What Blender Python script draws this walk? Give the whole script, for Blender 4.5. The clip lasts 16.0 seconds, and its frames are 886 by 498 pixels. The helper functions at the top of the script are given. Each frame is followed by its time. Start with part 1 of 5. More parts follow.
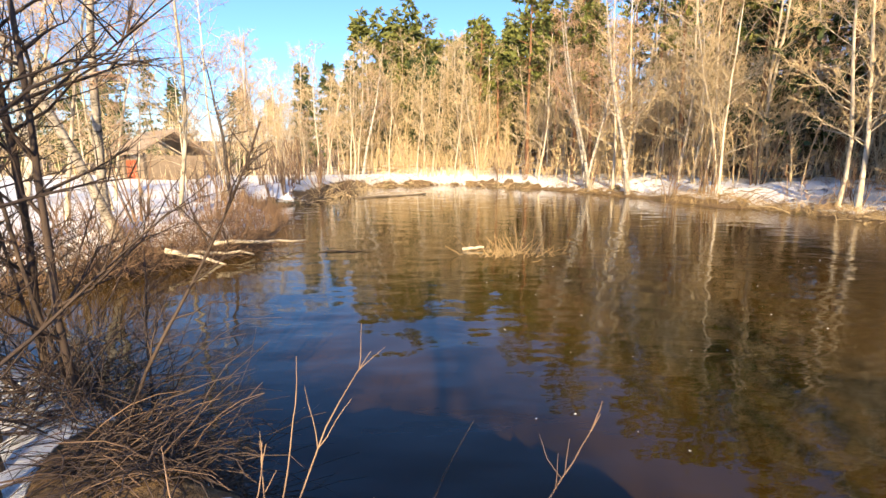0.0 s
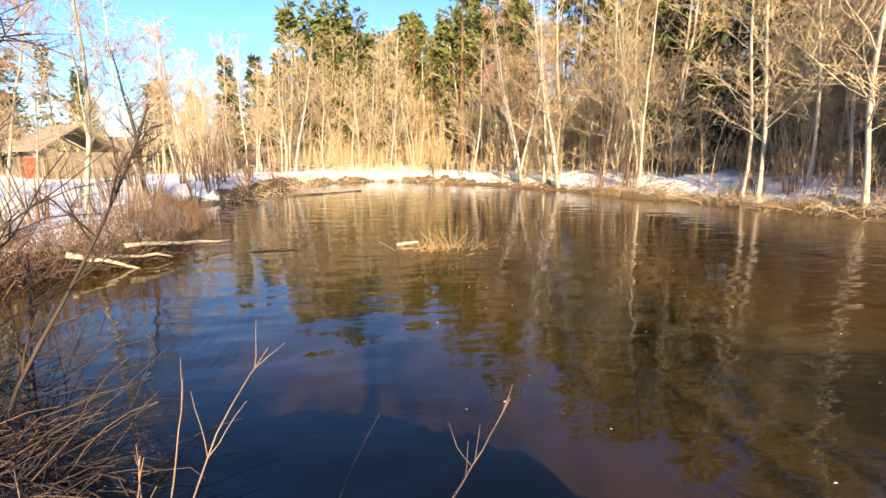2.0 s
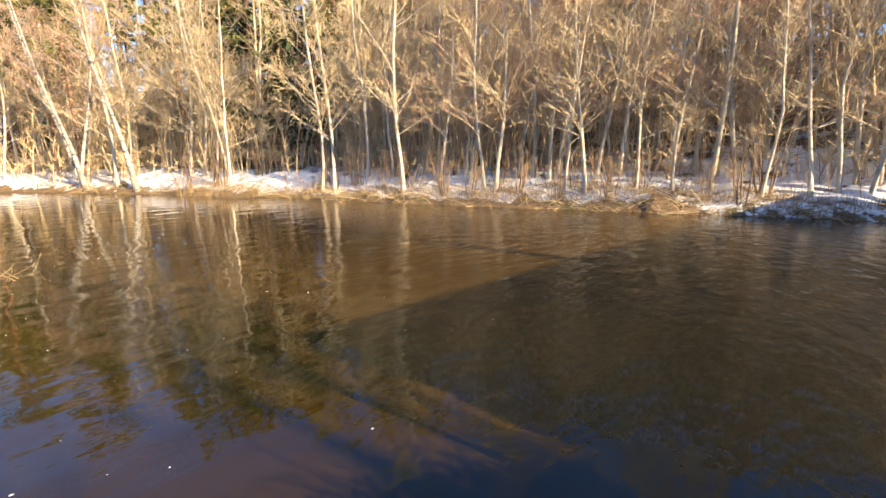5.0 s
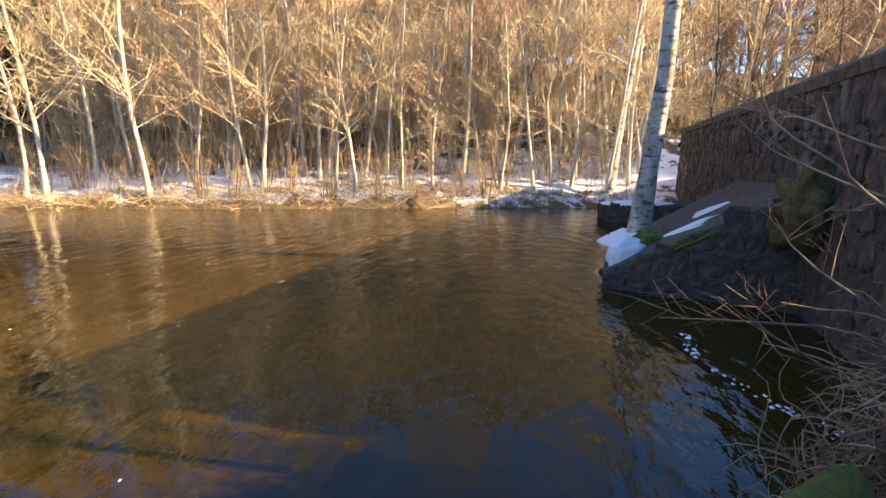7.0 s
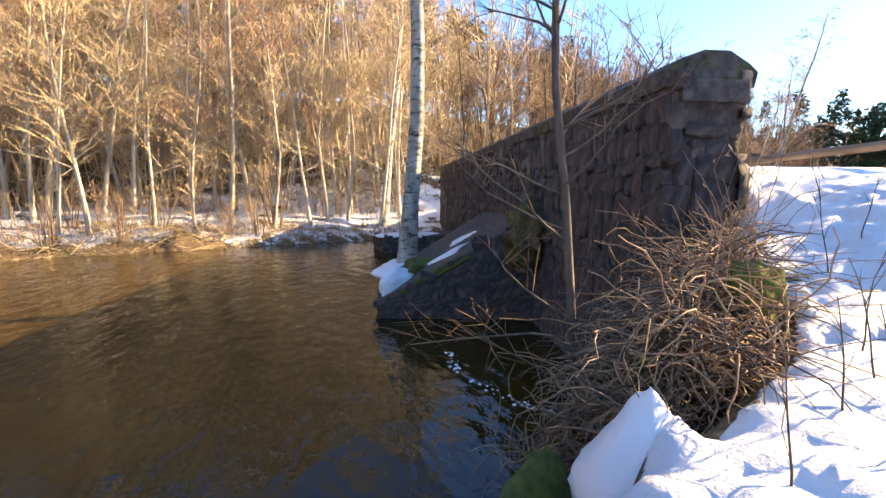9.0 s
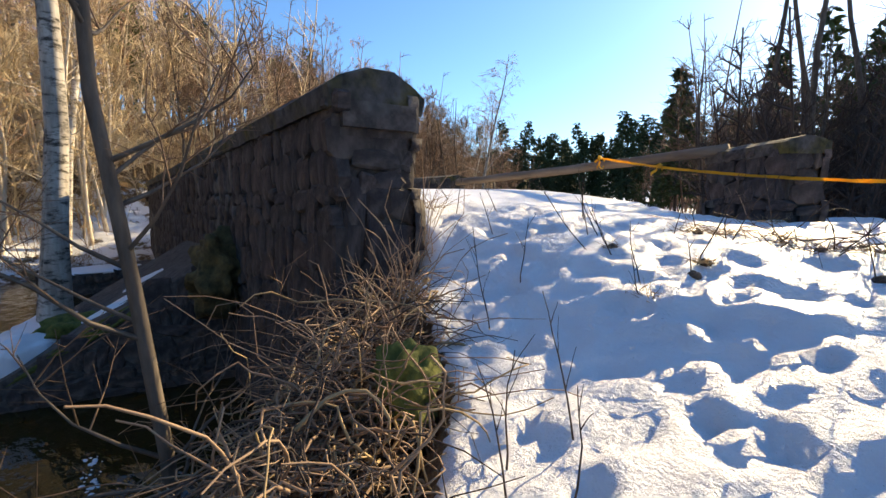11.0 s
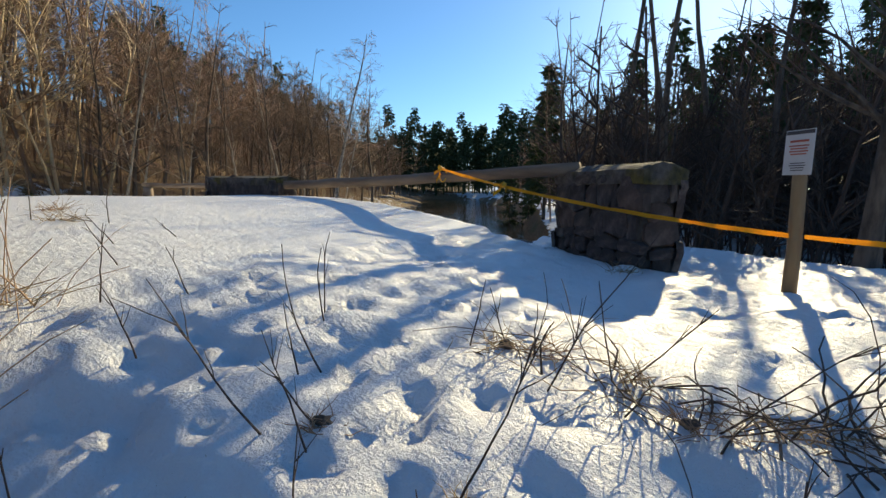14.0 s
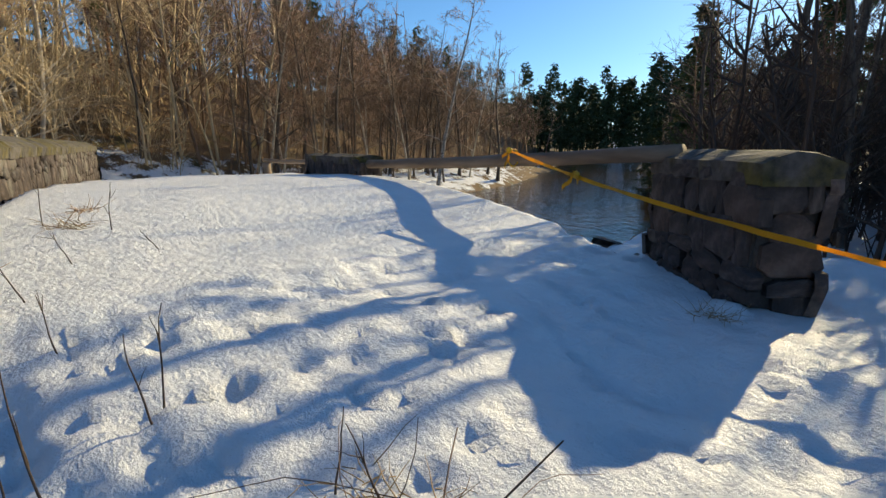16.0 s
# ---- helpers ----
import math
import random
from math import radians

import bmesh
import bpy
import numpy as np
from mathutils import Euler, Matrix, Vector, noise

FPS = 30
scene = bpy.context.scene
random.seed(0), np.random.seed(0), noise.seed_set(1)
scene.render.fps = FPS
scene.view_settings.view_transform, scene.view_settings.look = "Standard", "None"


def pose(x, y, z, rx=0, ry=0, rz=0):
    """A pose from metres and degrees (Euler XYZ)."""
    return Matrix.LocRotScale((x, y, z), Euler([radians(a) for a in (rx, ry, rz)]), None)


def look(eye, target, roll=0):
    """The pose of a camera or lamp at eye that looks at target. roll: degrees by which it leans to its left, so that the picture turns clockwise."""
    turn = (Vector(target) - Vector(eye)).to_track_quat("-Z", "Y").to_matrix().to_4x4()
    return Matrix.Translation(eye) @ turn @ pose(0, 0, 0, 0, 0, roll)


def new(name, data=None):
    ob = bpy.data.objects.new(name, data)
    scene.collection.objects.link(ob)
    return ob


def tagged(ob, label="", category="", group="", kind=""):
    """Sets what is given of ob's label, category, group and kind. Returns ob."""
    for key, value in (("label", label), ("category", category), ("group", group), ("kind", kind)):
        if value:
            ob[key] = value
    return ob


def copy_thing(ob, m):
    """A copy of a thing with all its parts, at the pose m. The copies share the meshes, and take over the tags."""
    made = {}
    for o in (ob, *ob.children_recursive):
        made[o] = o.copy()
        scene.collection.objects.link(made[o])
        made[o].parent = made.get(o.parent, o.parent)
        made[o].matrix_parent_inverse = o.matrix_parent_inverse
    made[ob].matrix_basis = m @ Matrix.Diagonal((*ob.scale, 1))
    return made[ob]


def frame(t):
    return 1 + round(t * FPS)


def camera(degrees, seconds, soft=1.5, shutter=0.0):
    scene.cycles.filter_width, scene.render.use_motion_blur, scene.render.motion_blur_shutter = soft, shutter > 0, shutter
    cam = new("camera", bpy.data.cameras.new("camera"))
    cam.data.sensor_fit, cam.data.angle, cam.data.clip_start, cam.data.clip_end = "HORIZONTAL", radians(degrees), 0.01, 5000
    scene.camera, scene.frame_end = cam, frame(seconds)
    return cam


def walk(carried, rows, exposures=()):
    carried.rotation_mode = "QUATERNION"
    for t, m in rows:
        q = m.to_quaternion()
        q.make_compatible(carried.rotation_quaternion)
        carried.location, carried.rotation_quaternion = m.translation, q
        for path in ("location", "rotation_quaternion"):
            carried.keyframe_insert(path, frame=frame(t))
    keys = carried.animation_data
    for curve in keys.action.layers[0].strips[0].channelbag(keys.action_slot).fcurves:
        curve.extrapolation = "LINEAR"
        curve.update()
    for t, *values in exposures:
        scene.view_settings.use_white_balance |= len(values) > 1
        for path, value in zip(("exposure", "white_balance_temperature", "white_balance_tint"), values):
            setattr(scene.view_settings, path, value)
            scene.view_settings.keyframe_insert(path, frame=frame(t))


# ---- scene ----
cam = camera(86.9, 16.0)
PATH = [
    (0, (0.000, 0.000, 2.750), (0.000, 1.967, 2.386), 0.0),
    (0.5, (0.022, 0.013, 2.740), (0.029, 1.978, 2.365), -0.2),
    (1, (-0.022, 0.052, 2.740), (0.005, 2.017, 2.369), -0.2),
    (1.5, (0.037, 0.076, 2.705), (0.128, 2.038, 2.328), -0.2),
    (2, (0.158, 0.072, 2.683), (0.415, 2.018, 2.305), -0.3),
    (2.5, (0.322, 0.049, 2.687), (0.767, 1.961, 2.301), -0.4),
    (3, (0.427, 0.069, 2.669), (1.071, 1.919, 2.265), -0.4),
    (3.5, (0.570, 0.060, 2.663), (1.443, 1.814, 2.263), -0.4),
    (4, (0.705, 0.036, 2.698), (1.821, 1.646, 2.293), -0.4),
    (4.5, (0.848, 0.010, 2.680), (2.223, 1.403, 2.270), -0.4),
    (5, (0.915, -0.014, 2.676), (2.485, 1.160, 2.280), -0.4),
    (7.3, (0.977, -0.120, 2.640), (2.928, 0.081, 2.250), 0.1),
    (7.5, (0.980, -0.145, 2.648), (2.940, -0.030, 2.267), -0.1),
    (8, (0.958, -0.201, 2.668), (2.925, -0.313, 2.324), 0.0),
    (8.5, (0.953, -0.273, 2.674), (2.899, -0.623, 2.377), 0.2),
    (9, (0.951, -0.337, 2.695), (2.853, -0.901, 2.442), 0.2),
    (9.5, (0.952, -0.444, 2.703), (2.743, -1.295, 2.447), -0.0),
    (10, (1.077, -0.778, 2.754), (2.701, -1.921, 2.513), -0.5),
    (10.2, (1.162, -0.962, 2.774), (2.730, -2.182, 2.543), -0.6),
    (12.5, (2.075, -3.078, 3.301), (3.178, -4.737, 3.120), 1.1),
    (13, (2.081, -3.438, 3.291), (3.068, -5.168, 3.115), 1.3),
    (13.5, (2.031, -3.972, 3.491), (2.990, -5.715, 3.286), 1.0),
    (14, (1.953, -4.370, 3.558), (2.970, -6.072, 3.291), 1.0),
    (14.5, (1.921, -4.686, 3.636), (2.999, -6.341, 3.320), 0.8),
    (15, (1.784, -5.204, 3.743), (2.939, -6.796, 3.383), 0.5),
    (15.5, (1.736, -5.695, 3.819), (3.018, -7.176, 3.414), 0.2),
    (16, (1.754, -6.049, 3.929), (3.197, -7.365, 3.500), -0.0),
]
EXPOSURES = [(0, 1.5, 6300, 11), (3.0, 1.65, 6100, 10), (5.0, 1.88, 6050, 10), (7.5, 2.2, 6600, 12), (9.5, 2.2, 6650, 12), (10.2, 1.75, 6600, 11), (12.5, 0.72, 5900, -1), (14.0, 0.55, 5900, -1), (16.0, 0.54, 5950, -1)]
walk(cam, [(t, look(eye, target, roll)) for t, eye, target, roll in PATH], EXPOSURES)

# ---- sky and sun ----
SUN_ELEV, SUN_AZ = radians(22.3), radians(180.0)      # compass turn from +y, clockwise
world = bpy.data.worlds.new("sky")
scene.world = world
world.use_nodes = True
wn = world.node_tree
sky = wn.nodes.new("ShaderNodeTexSky")
sky.sky_type, sky.sun_disc = "NISHITA", False
sky.sun_elevation, sky.sun_rotation = SUN_ELEV, SUN_AZ
sky.air_density, sky.dust_density, sky.ozone_density = 1.0, 0.3, 6.0
wn.nodes["Background"].inputs[1].default_value = 0.10
wn.links.new(sky.outputs[0], wn.nodes["Background"].inputs[0])
sun_data = bpy.data.lights.new("sun", "SUN")
sun_data.energy, sun_data.angle, sun_data.color = 5.0, radians(0.55), (1.0, 0.74, 0.42)
sun = new("sun", sun_data)
sun_way = Vector((math.sin(SUN_AZ) * math.cos(SUN_ELEV), math.cos(SUN_AZ) * math.cos(SUN_ELEV), math.sin(SUN_ELEV)))
sun.matrix_world = look(sun_way * 80, (0, 0, 0))


# ---- materials ----
def mat(name, rough=0.8, metal=0.0, ior=1.45):
    m = bpy.data.materials.new(name)
    m.use_nodes = True
    b = m.node_tree.nodes["Principled BSDF"]
    b.inputs["Roughness"].default_value, b.inputs["Metallic"].default_value, b.inputs["IOR"].default_value = rough, metal, ior
    return m, m.node_tree, b


def node(nt, kind, **ins):
    n = nt.nodes.new(kind)
    for k, v in ins.items():
        n.inputs[k.replace("_", " ")].default_value = v
    return n


def noise_tex(nt, scale, detail=4.0, rough=0.55, stretch=None, space="Object"):
    co = nt.nodes.new("ShaderNodeTexCoord")
    n = node(nt, "ShaderNodeTexNoise", Scale=scale, Detail=detail, Roughness=rough)
    src = co.outputs[space]
    if stretch:
        mp = nt.nodes.new("ShaderNodeMapping")
        mp.inputs["Scale"].default_value = stretch
        nt.links.new(src, mp.inputs[0])
        src = mp.outputs[0]
    nt.links.new(src, n.inputs["Vector"])
    return n.outputs["Fac"]


def ramp(nt, fac, *stops):
    r = nt.nodes.new("ShaderNodeValToRGB")
    els = r.color_ramp.elements
    while len(els) < len(stops):
        els.new(0.5)
    for e, (p, c) in zip(els, stops):
        e.position, e.color = p, (*c, 1.0)
    nt.links.new(fac, r.inputs[0])
    return r.outputs[0]


def mixed(nt, fac, a, b, how="MIX"):
    m = nt.nodes.new("ShaderNodeMix")
    m.data_type, m.blend_type = "RGBA", how
    for i, v in ((0, fac), (6, a), (7, b)):
        if isinstance(v, (int, float)):
            m.inputs[i].default_value = v
        elif isinstance(v, tuple):
            m.inputs[i].default_value = (*v, 1.0)
        else:
            nt.links.new(v, m.inputs[i])
    return m.outputs[2]


def maths(nt, op, a, b=0.0):
    m = nt.nodes.new("ShaderNodeMath")
    m.operation = op
    for i, v in enumerate((a, b)):
        if isinstance(v, (int, float)):
            m.inputs[i].default_value = v
        else:
            nt.links.new(v, m.inputs[i])
    return m.outputs[0]


def bump(nt, bsdf, height, strength=0.4, dist=0.02):
    b = node(nt, "ShaderNodeBump", Strength=strength, Distance=dist)
    nt.links.new(height, b.inputs["Height"])
    nt.links.new(b.outputs[0], bsdf.inputs["Normal"])
    nt.links.new(b.outputs[0], bsdf.inputs["Coat Normal"])
    return b


def per_object(nt, col, lo=0.8, hi=1.2):
    info = nt.nodes.new("ShaderNodeObjectInfo")
    mr = nt.nodes.new("ShaderNodeMapRange")
    mr.inputs[3].default_value, mr.inputs[4].default_value = lo, hi
    nt.links.new(info.outputs["Random"], mr.inputs[0])
    return mixed(nt, 1.0, col, mr.outputs[0], "MULTIPLY")


def bark(name, dark, light, scale=9.0, bands=False):
    m, nt, b = mat(name, 0.85)
    n1 = noise_tex(nt, scale, 6, 0.65, (1, 1, 0.25))
    col = ramp(nt, n1, (0.35, dark), (0.62, light))
    if bands:
        n2 = noise_tex(nt, 4.5, 6, 0.7, (0.8, 0.8, 2.2))
        marks = ramp(nt, n2, (0.38, (0.05, 0.046, 0.04)), (0.50, (1, 1, 1)))
        col = mixed(nt, 1.0, col, marks, "MULTIPLY")
    n3 = noise_tex(nt, 1.3, 3)
    col = mixed(nt, maths(nt, "MULTIPLY", n3, 0.45), col, tuple(0.55 * c for c in dark), "MIX")
    col = per_object(nt, col, 0.75, 1.2)
    nt.links.new(col, b.inputs["Base Color"])
    bump(nt, b, n1, 0.6, 0.02)
    return m


M_BIRCH = bark("birch_bark", (0.28, 0.25, 0.21), (0.66, 0.61, 0.53), 5.0, True)
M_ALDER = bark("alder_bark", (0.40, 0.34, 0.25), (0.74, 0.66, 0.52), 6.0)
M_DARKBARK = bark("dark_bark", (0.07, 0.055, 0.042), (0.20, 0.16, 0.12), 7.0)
M_PINEBARK = bark("pine_bark", (0.20, 0.09, 0.045), (0.42, 0.22, 0.11), 8.0)


def plain(name, dark, light, scale=8.0, rough=0.8, space="Object", strength=0.4, dist=0.01, objvar=0.2, stretch=None):
    m, nt, b = mat(name, rough)
    n1 = noise_tex(nt, scale, 6, 0.6, stretch, space)
    n2 = noise_tex(nt, scale * 0.13, 3, 0.5, None, space)
    col = mixed(nt, maths(nt, "MULTIPLY", n2, 0.6), ramp(nt, n1, (0.3, dark), (0.68, light)), tuple(0.6 * c for c in dark))
    col = per_object(nt, col, 1 - objvar, 1 + objvar)
    nt.links.new(col, b.inputs["Base Color"])
    bump(nt, b, n1, strength, dist)
    return m


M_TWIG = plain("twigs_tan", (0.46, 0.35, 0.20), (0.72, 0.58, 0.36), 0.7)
M_TWIG_RED = plain("twigs_red_brown", (0.38, 0.23, 0.15), (0.60, 0.41, 0.27), 0.7)
# brown scrub and stalks; also the backlit tone of the woods downstream
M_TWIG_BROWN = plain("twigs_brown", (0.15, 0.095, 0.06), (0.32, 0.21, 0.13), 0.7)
# dark stems near by; beyond the bridge its near black stands for backlight
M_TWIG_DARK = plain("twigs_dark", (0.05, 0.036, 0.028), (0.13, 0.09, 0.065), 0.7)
M_STRAW = plain("straw_dry_grass", (0.32, 0.22, 0.10), (0.58, 0.43, 0.23), 2.0)
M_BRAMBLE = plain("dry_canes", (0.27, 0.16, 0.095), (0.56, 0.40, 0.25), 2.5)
M_SPRUCE = plain("spruce_needles", (0.040, 0.062, 0.022), (0.11, 0.14, 0.045), 1.2)
M_PINE = plain("pine_needles", (0.09, 0.115, 0.025), (0.25, 0.26, 0.06), 1.2)
M_MOSSDRY = plain("dry_moss", (0.05, 0.038, 0.015), (0.20, 0.15, 0.055), 9.0, 0.95, "Object", 1.0, 0.03)
M_MOSS = plain("moss", (0.05, 0.065, 0.012), (0.20, 0.20, 0.04), 14.0, 0.95, "Object", 0.9, 0.02)
M_LOG = plain("weathered_log", (0.15, 0.105, 0.07), (0.34, 0.25, 0.17), 6.0, 0.75, "Object", 0.4, 0.01, 0.1, (0.15, 1, 1))
M_POST = plain("post_wood", (0.20, 0.135, 0.07), (0.36, 0.26, 0.14), 8.0, 0.75, "Object", 0.4, 0.01, 0.1, (1, 1, 0.12))
M_TAPE = plain("barrier_tape", (0.80, 0.42, 0.012), (0.95, 0.58, 0.03), 3.0, 0.45, "Object", 0.15, 0.01)
M_PAPER = plain("sign_paper", (0.72, 0.72, 0.72), (0.82, 0.82, 0.82), 6.0, 0.5, "Object", 0.05, 0.002)
M_INK = plain("print_dark", (0.05, 0.05, 0.055), (0.10, 0.10, 0.11), 6.0, 0.6)
M_REDINK = plain("print_red", (0.42, 0.10, 0.07), (0.55, 0.18, 0.12), 6.0, 0.6)
M_REDWALL = plain("red_boards", (0.26, 0.055, 0.02), (0.42, 0.10, 0.035), 3.0, 0.8)
M_ROOF = plain("old_roof", (0.22, 0.17, 0.12), (0.36, 0.28, 0.2), 3.0, 0.9)


def stone_material():
    m, nt, b = mat("field_stone", 0.82)
    n1 = noise_tex(nt, 5.0, 8, 0.65)
    n2 = noise_tex(nt, 0.9, 4, 0.6)
    n3 = noise_tex(nt, 26.0, 4, 0.6)
    col = ramp(nt, n1, (0.3, (0.022, 0.019, 0.018)), (0.50, (0.062, 0.054, 0.050)), (0.74, (0.165, 0.145, 0.132)))
    info = nt.nodes.new("ShaderNodeObjectInfo")
    tint = ramp(nt, info.outputs["Random"], (0.0, (0.62, 0.58, 0.60)), (0.35, (1.0, 0.92, 0.84)), (0.65, (0.82, 0.78, 0.80)), (1.0, (1.25, 1.05, 0.92)))
    col = mixed(nt, 1.0, col, tint, "MULTIPLY")
    geo = nt.nodes.new("ShaderNodeNewGeometry")
    isl = ramp(nt, geo.outputs["Random Per Island"], (0.0, (0.7, 0.68, 0.68)), (1.0, (1.2, 1.12, 1.05)))
    col = mixed(nt, 0.6, col, isl, "MULTIPLY")
    lich = ramp(nt, n2, (0.56, (0, 0, 0)), (0.66, (1, 1, 1)))
    col = mixed(nt, maths(nt, "MULTIPLY", lich, 0.3), col, (0.36, 0.35, 0.30))
    nt.links.new(col, b.inputs["Base Color"])
    bump(nt, b, maths(nt, "ADD", n1, maths(nt, "MULTIPLY", n3, 0.3)), 0.8, 0.03)
    return m


M_STONE = stone_material()
M_MORTAR = plain("lime_mortar", (0.035, 0.030, 0.027), (0.15, 0.135, 0.12), 9.0, 0.95, "Object", 0.8, 0.03)


def snow_ground_material():
    m, nt, b = mat("snow_and_litter", 0.55)
    at = nt.nodes.new("ShaderNodeAttribute")
    at.attribute_name = "snow"
    n_fine = noise_tex(nt, 6.0, 7, 0.7)
    n_mid = noise_tex(nt, 0.9, 5, 0.6)
    cover = maths(nt, "ADD", at.outputs["Fac"], maths(nt, "MULTIPLY", maths(nt, "SUBTRACT", maths(nt, "ADD", maths(nt, "MULTIPLY", n_mid, 0.7), maths(nt, "MULTIPLY", n_fine, 0.3)), 0.5), 1.5))
    mask = ramp(nt, cover, (0.46, (0, 0, 0)), (0.54, (1, 1, 1)))
    n_g = noise_tex(nt, 11.0, 6, 0.7)
    litter = ramp(nt, n_g, (0.3, (0.05, 0.033, 0.018)), (0.52, (0.17, 0.11, 0.055)), (0.72, (0.36, 0.25, 0.12)))
    n_m2 = noise_tex(nt, 0.5, 3)
    litter = mixed(nt, ramp(nt, n_m2, (0.55, (0, 0, 0)), (0.68, (0.6, 0.6, 0.6))), litter, (0.08, 0.09, 0.025))
    n_s = noise_tex(nt, 2.2, 5, 0.6)
    white = ramp(nt, n_s, (0.3, (0.80, 0.82, 0.85)), (0.7, (0.90, 0.90, 0.91)))
    specks = ramp(nt, noise_tex(nt, 45.0, 3, 0.7), (0.27, (0.45, 0.38, 0.3)), (0.31, (1, 1, 1)))
    white = mixed(nt, 0.6, white, specks, "MULTIPLY")
    nt.links.new(mixed(nt, mask, litter, white), b.inputs["Base Color"])
    rg = ramp(nt, mask, (0.0, (0.95, 0.95, 0.95)), (1.0, (0.42, 0.42, 0.42)))
    nt.links.new(rg, b.inputs["Roughness"])
    h = maths(nt, "ADD", maths(nt, "MULTIPLY", noise_tex(nt, 38.0, 5, 0.75), 0.2), maths(nt, "ADD", n_fine, maths(nt, "MULTIPLY", mask, 1.2)))
    bump(nt, b, h, 1.0, 0.06)
    return m


M_GROUND = snow_ground_material()
M_SNOW = plain("snow", (0.80, 0.82, 0.85), (0.90, 0.90, 0.91), 6.0, 0.5, "Object", 0.5, 0.02, 0.02)


def water_material():
    m, nt, b = mat("muddy_river_water", 0.03, 0.0, 1.40)
    # blue tint painted into the reflections: dims brown ones, keeps the sky's blue
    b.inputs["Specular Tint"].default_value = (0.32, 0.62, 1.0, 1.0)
    n1 = noise_tex(nt, 0.10, 4, 0.55, (1, 1, 1))
    nt.links.new(ramp(nt, n1, (0.35, (0.033, 0.0188, 0.0028)), (0.65, (0.052, 0.0298, 0.0044))), b.inputs["Base Color"])
    # long smooth swell on the pool, steep short chop where the current runs to the bridge
    swell = noise_tex(nt, 0.9, 1, 0.4, (0.8, 1.3, 1))
    rip = noise_tex(nt, 2.0, 1.5, 0.45, (0.8, 1.6, 1))
    fine = noise_tex(nt, 6.5, 2, 0.5, (0.8, 1.5, 1))
    calm = ramp(nt, noise_tex(nt, 0.17, 2, 0.5), (0.36, (0.3, 0.3, 0.3)), (0.62, (1, 1, 1)))
    co = nt.nodes.new("ShaderNodeTexCoord")
    sp = nt.nodes.new("ShaderNodeSeparateXYZ")
    nt.links.new(co.outputs["Object"], sp.inputs[0])
    run = nt.nodes.new("ShaderNodeMapRange")
    run.interpolation_type = "SMOOTHSTEP"
    for i, v in ((1, 1.0), (2, 9.0), (3, 0.0), (4, 1.0)):
        run.inputs[i].default_value = v
    nt.links.new(maths(nt, "SUBTRACT", sp.outputs[0], maths(nt, "MULTIPLY", sp.outputs[1], 0.55)), run.inputs[0])
    chop = maths(nt, "MULTIPLY", run.outputs[0], maths(nt, "ADD", maths(nt, "MULTIPLY", rip, 0.75), maths(nt, "MULTIPLY", fine, 0.22)))
    quiet = maths(nt, "MULTIPLY", calm, maths(nt, "ADD", maths(nt, "MULTIPLY", rip, 0.16), maths(nt, "MULTIPLY", fine, 0.035)))
    h = maths(nt, "ADD", maths(nt, "MULTIPLY", swell, 0.55), maths(nt, "ADD", chop, quiet))
    bump(nt, b, h, 0.42, 0.12)
    return m


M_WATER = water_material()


# ---- mesh helpers ----
def mesh_ob(name, verts, faces, material, parent=None, label="", smooth=False):
    me = bpy.data.meshes.new(name)
    verts = np.asarray(verts, float)
    if isinstance(faces, np.ndarray):
        k = faces.shape[1]
        me.vertices.add(len(verts))
        me.vertices.foreach_set("co", verts.ravel())
        me.loops.add(faces.size)
        me.loops.foreach_set("vertex_index", faces.ravel().astype(np.int32))
        me.polygons.add(len(faces))
        me.polygons.foreach_set("loop_start", np.arange(0, faces.size, k, dtype=np.int32))
        me.update(calc_edges=True)
    else:
        me.from_pydata([tuple(v) for v in verts], [], faces)
    me.materials.append(material)
    if smooth:
        me.polygons.foreach_set("use_smooth", np.ones(len(me.polygons), bool))
    ob = new(name, me)
    if parent:
        ob.parent = parent
    if label:
        ob["label"] = label
    return ob


def part(name, bm, material, parent=None, label="", smooth=False):
    me = bpy.data.meshes.new(name)
    bm.to_mesh(me)
    bm.free()
    me.materials.append(material)
    if smooth:
        me.polygons.foreach_set("use_smooth", np.ones(len(me.polygons), bool))
    ob = new(name, me)
    if parent:
        ob.parent = parent
    if label:
        ob["label"] = label
    return ob


def thing(name, x, y, z, label, category, group="", kind="", rz=0.0):
    e = new(name)
    e.matrix_world = pose(x, y, z, 0, 0, rz)
    return tagged(e, label, category, group, kind)


def box_bm(sx, sy, sz, bevel=0.01, at=(0, 0, 0)):
    bm = bmesh.new()
    bmesh.ops.create_cube(bm, size=1.0)
    bmesh.ops.scale(bm, vec=(sx, sy, sz), verts=bm.verts)
    bmesh.ops.translate(bm, vec=at, verts=bm.verts)
    if bevel:
        bmesh.ops.bevel(bm, geom=list(bm.edges), offset=bevel, segments=2, affect="EDGES")
    return bm


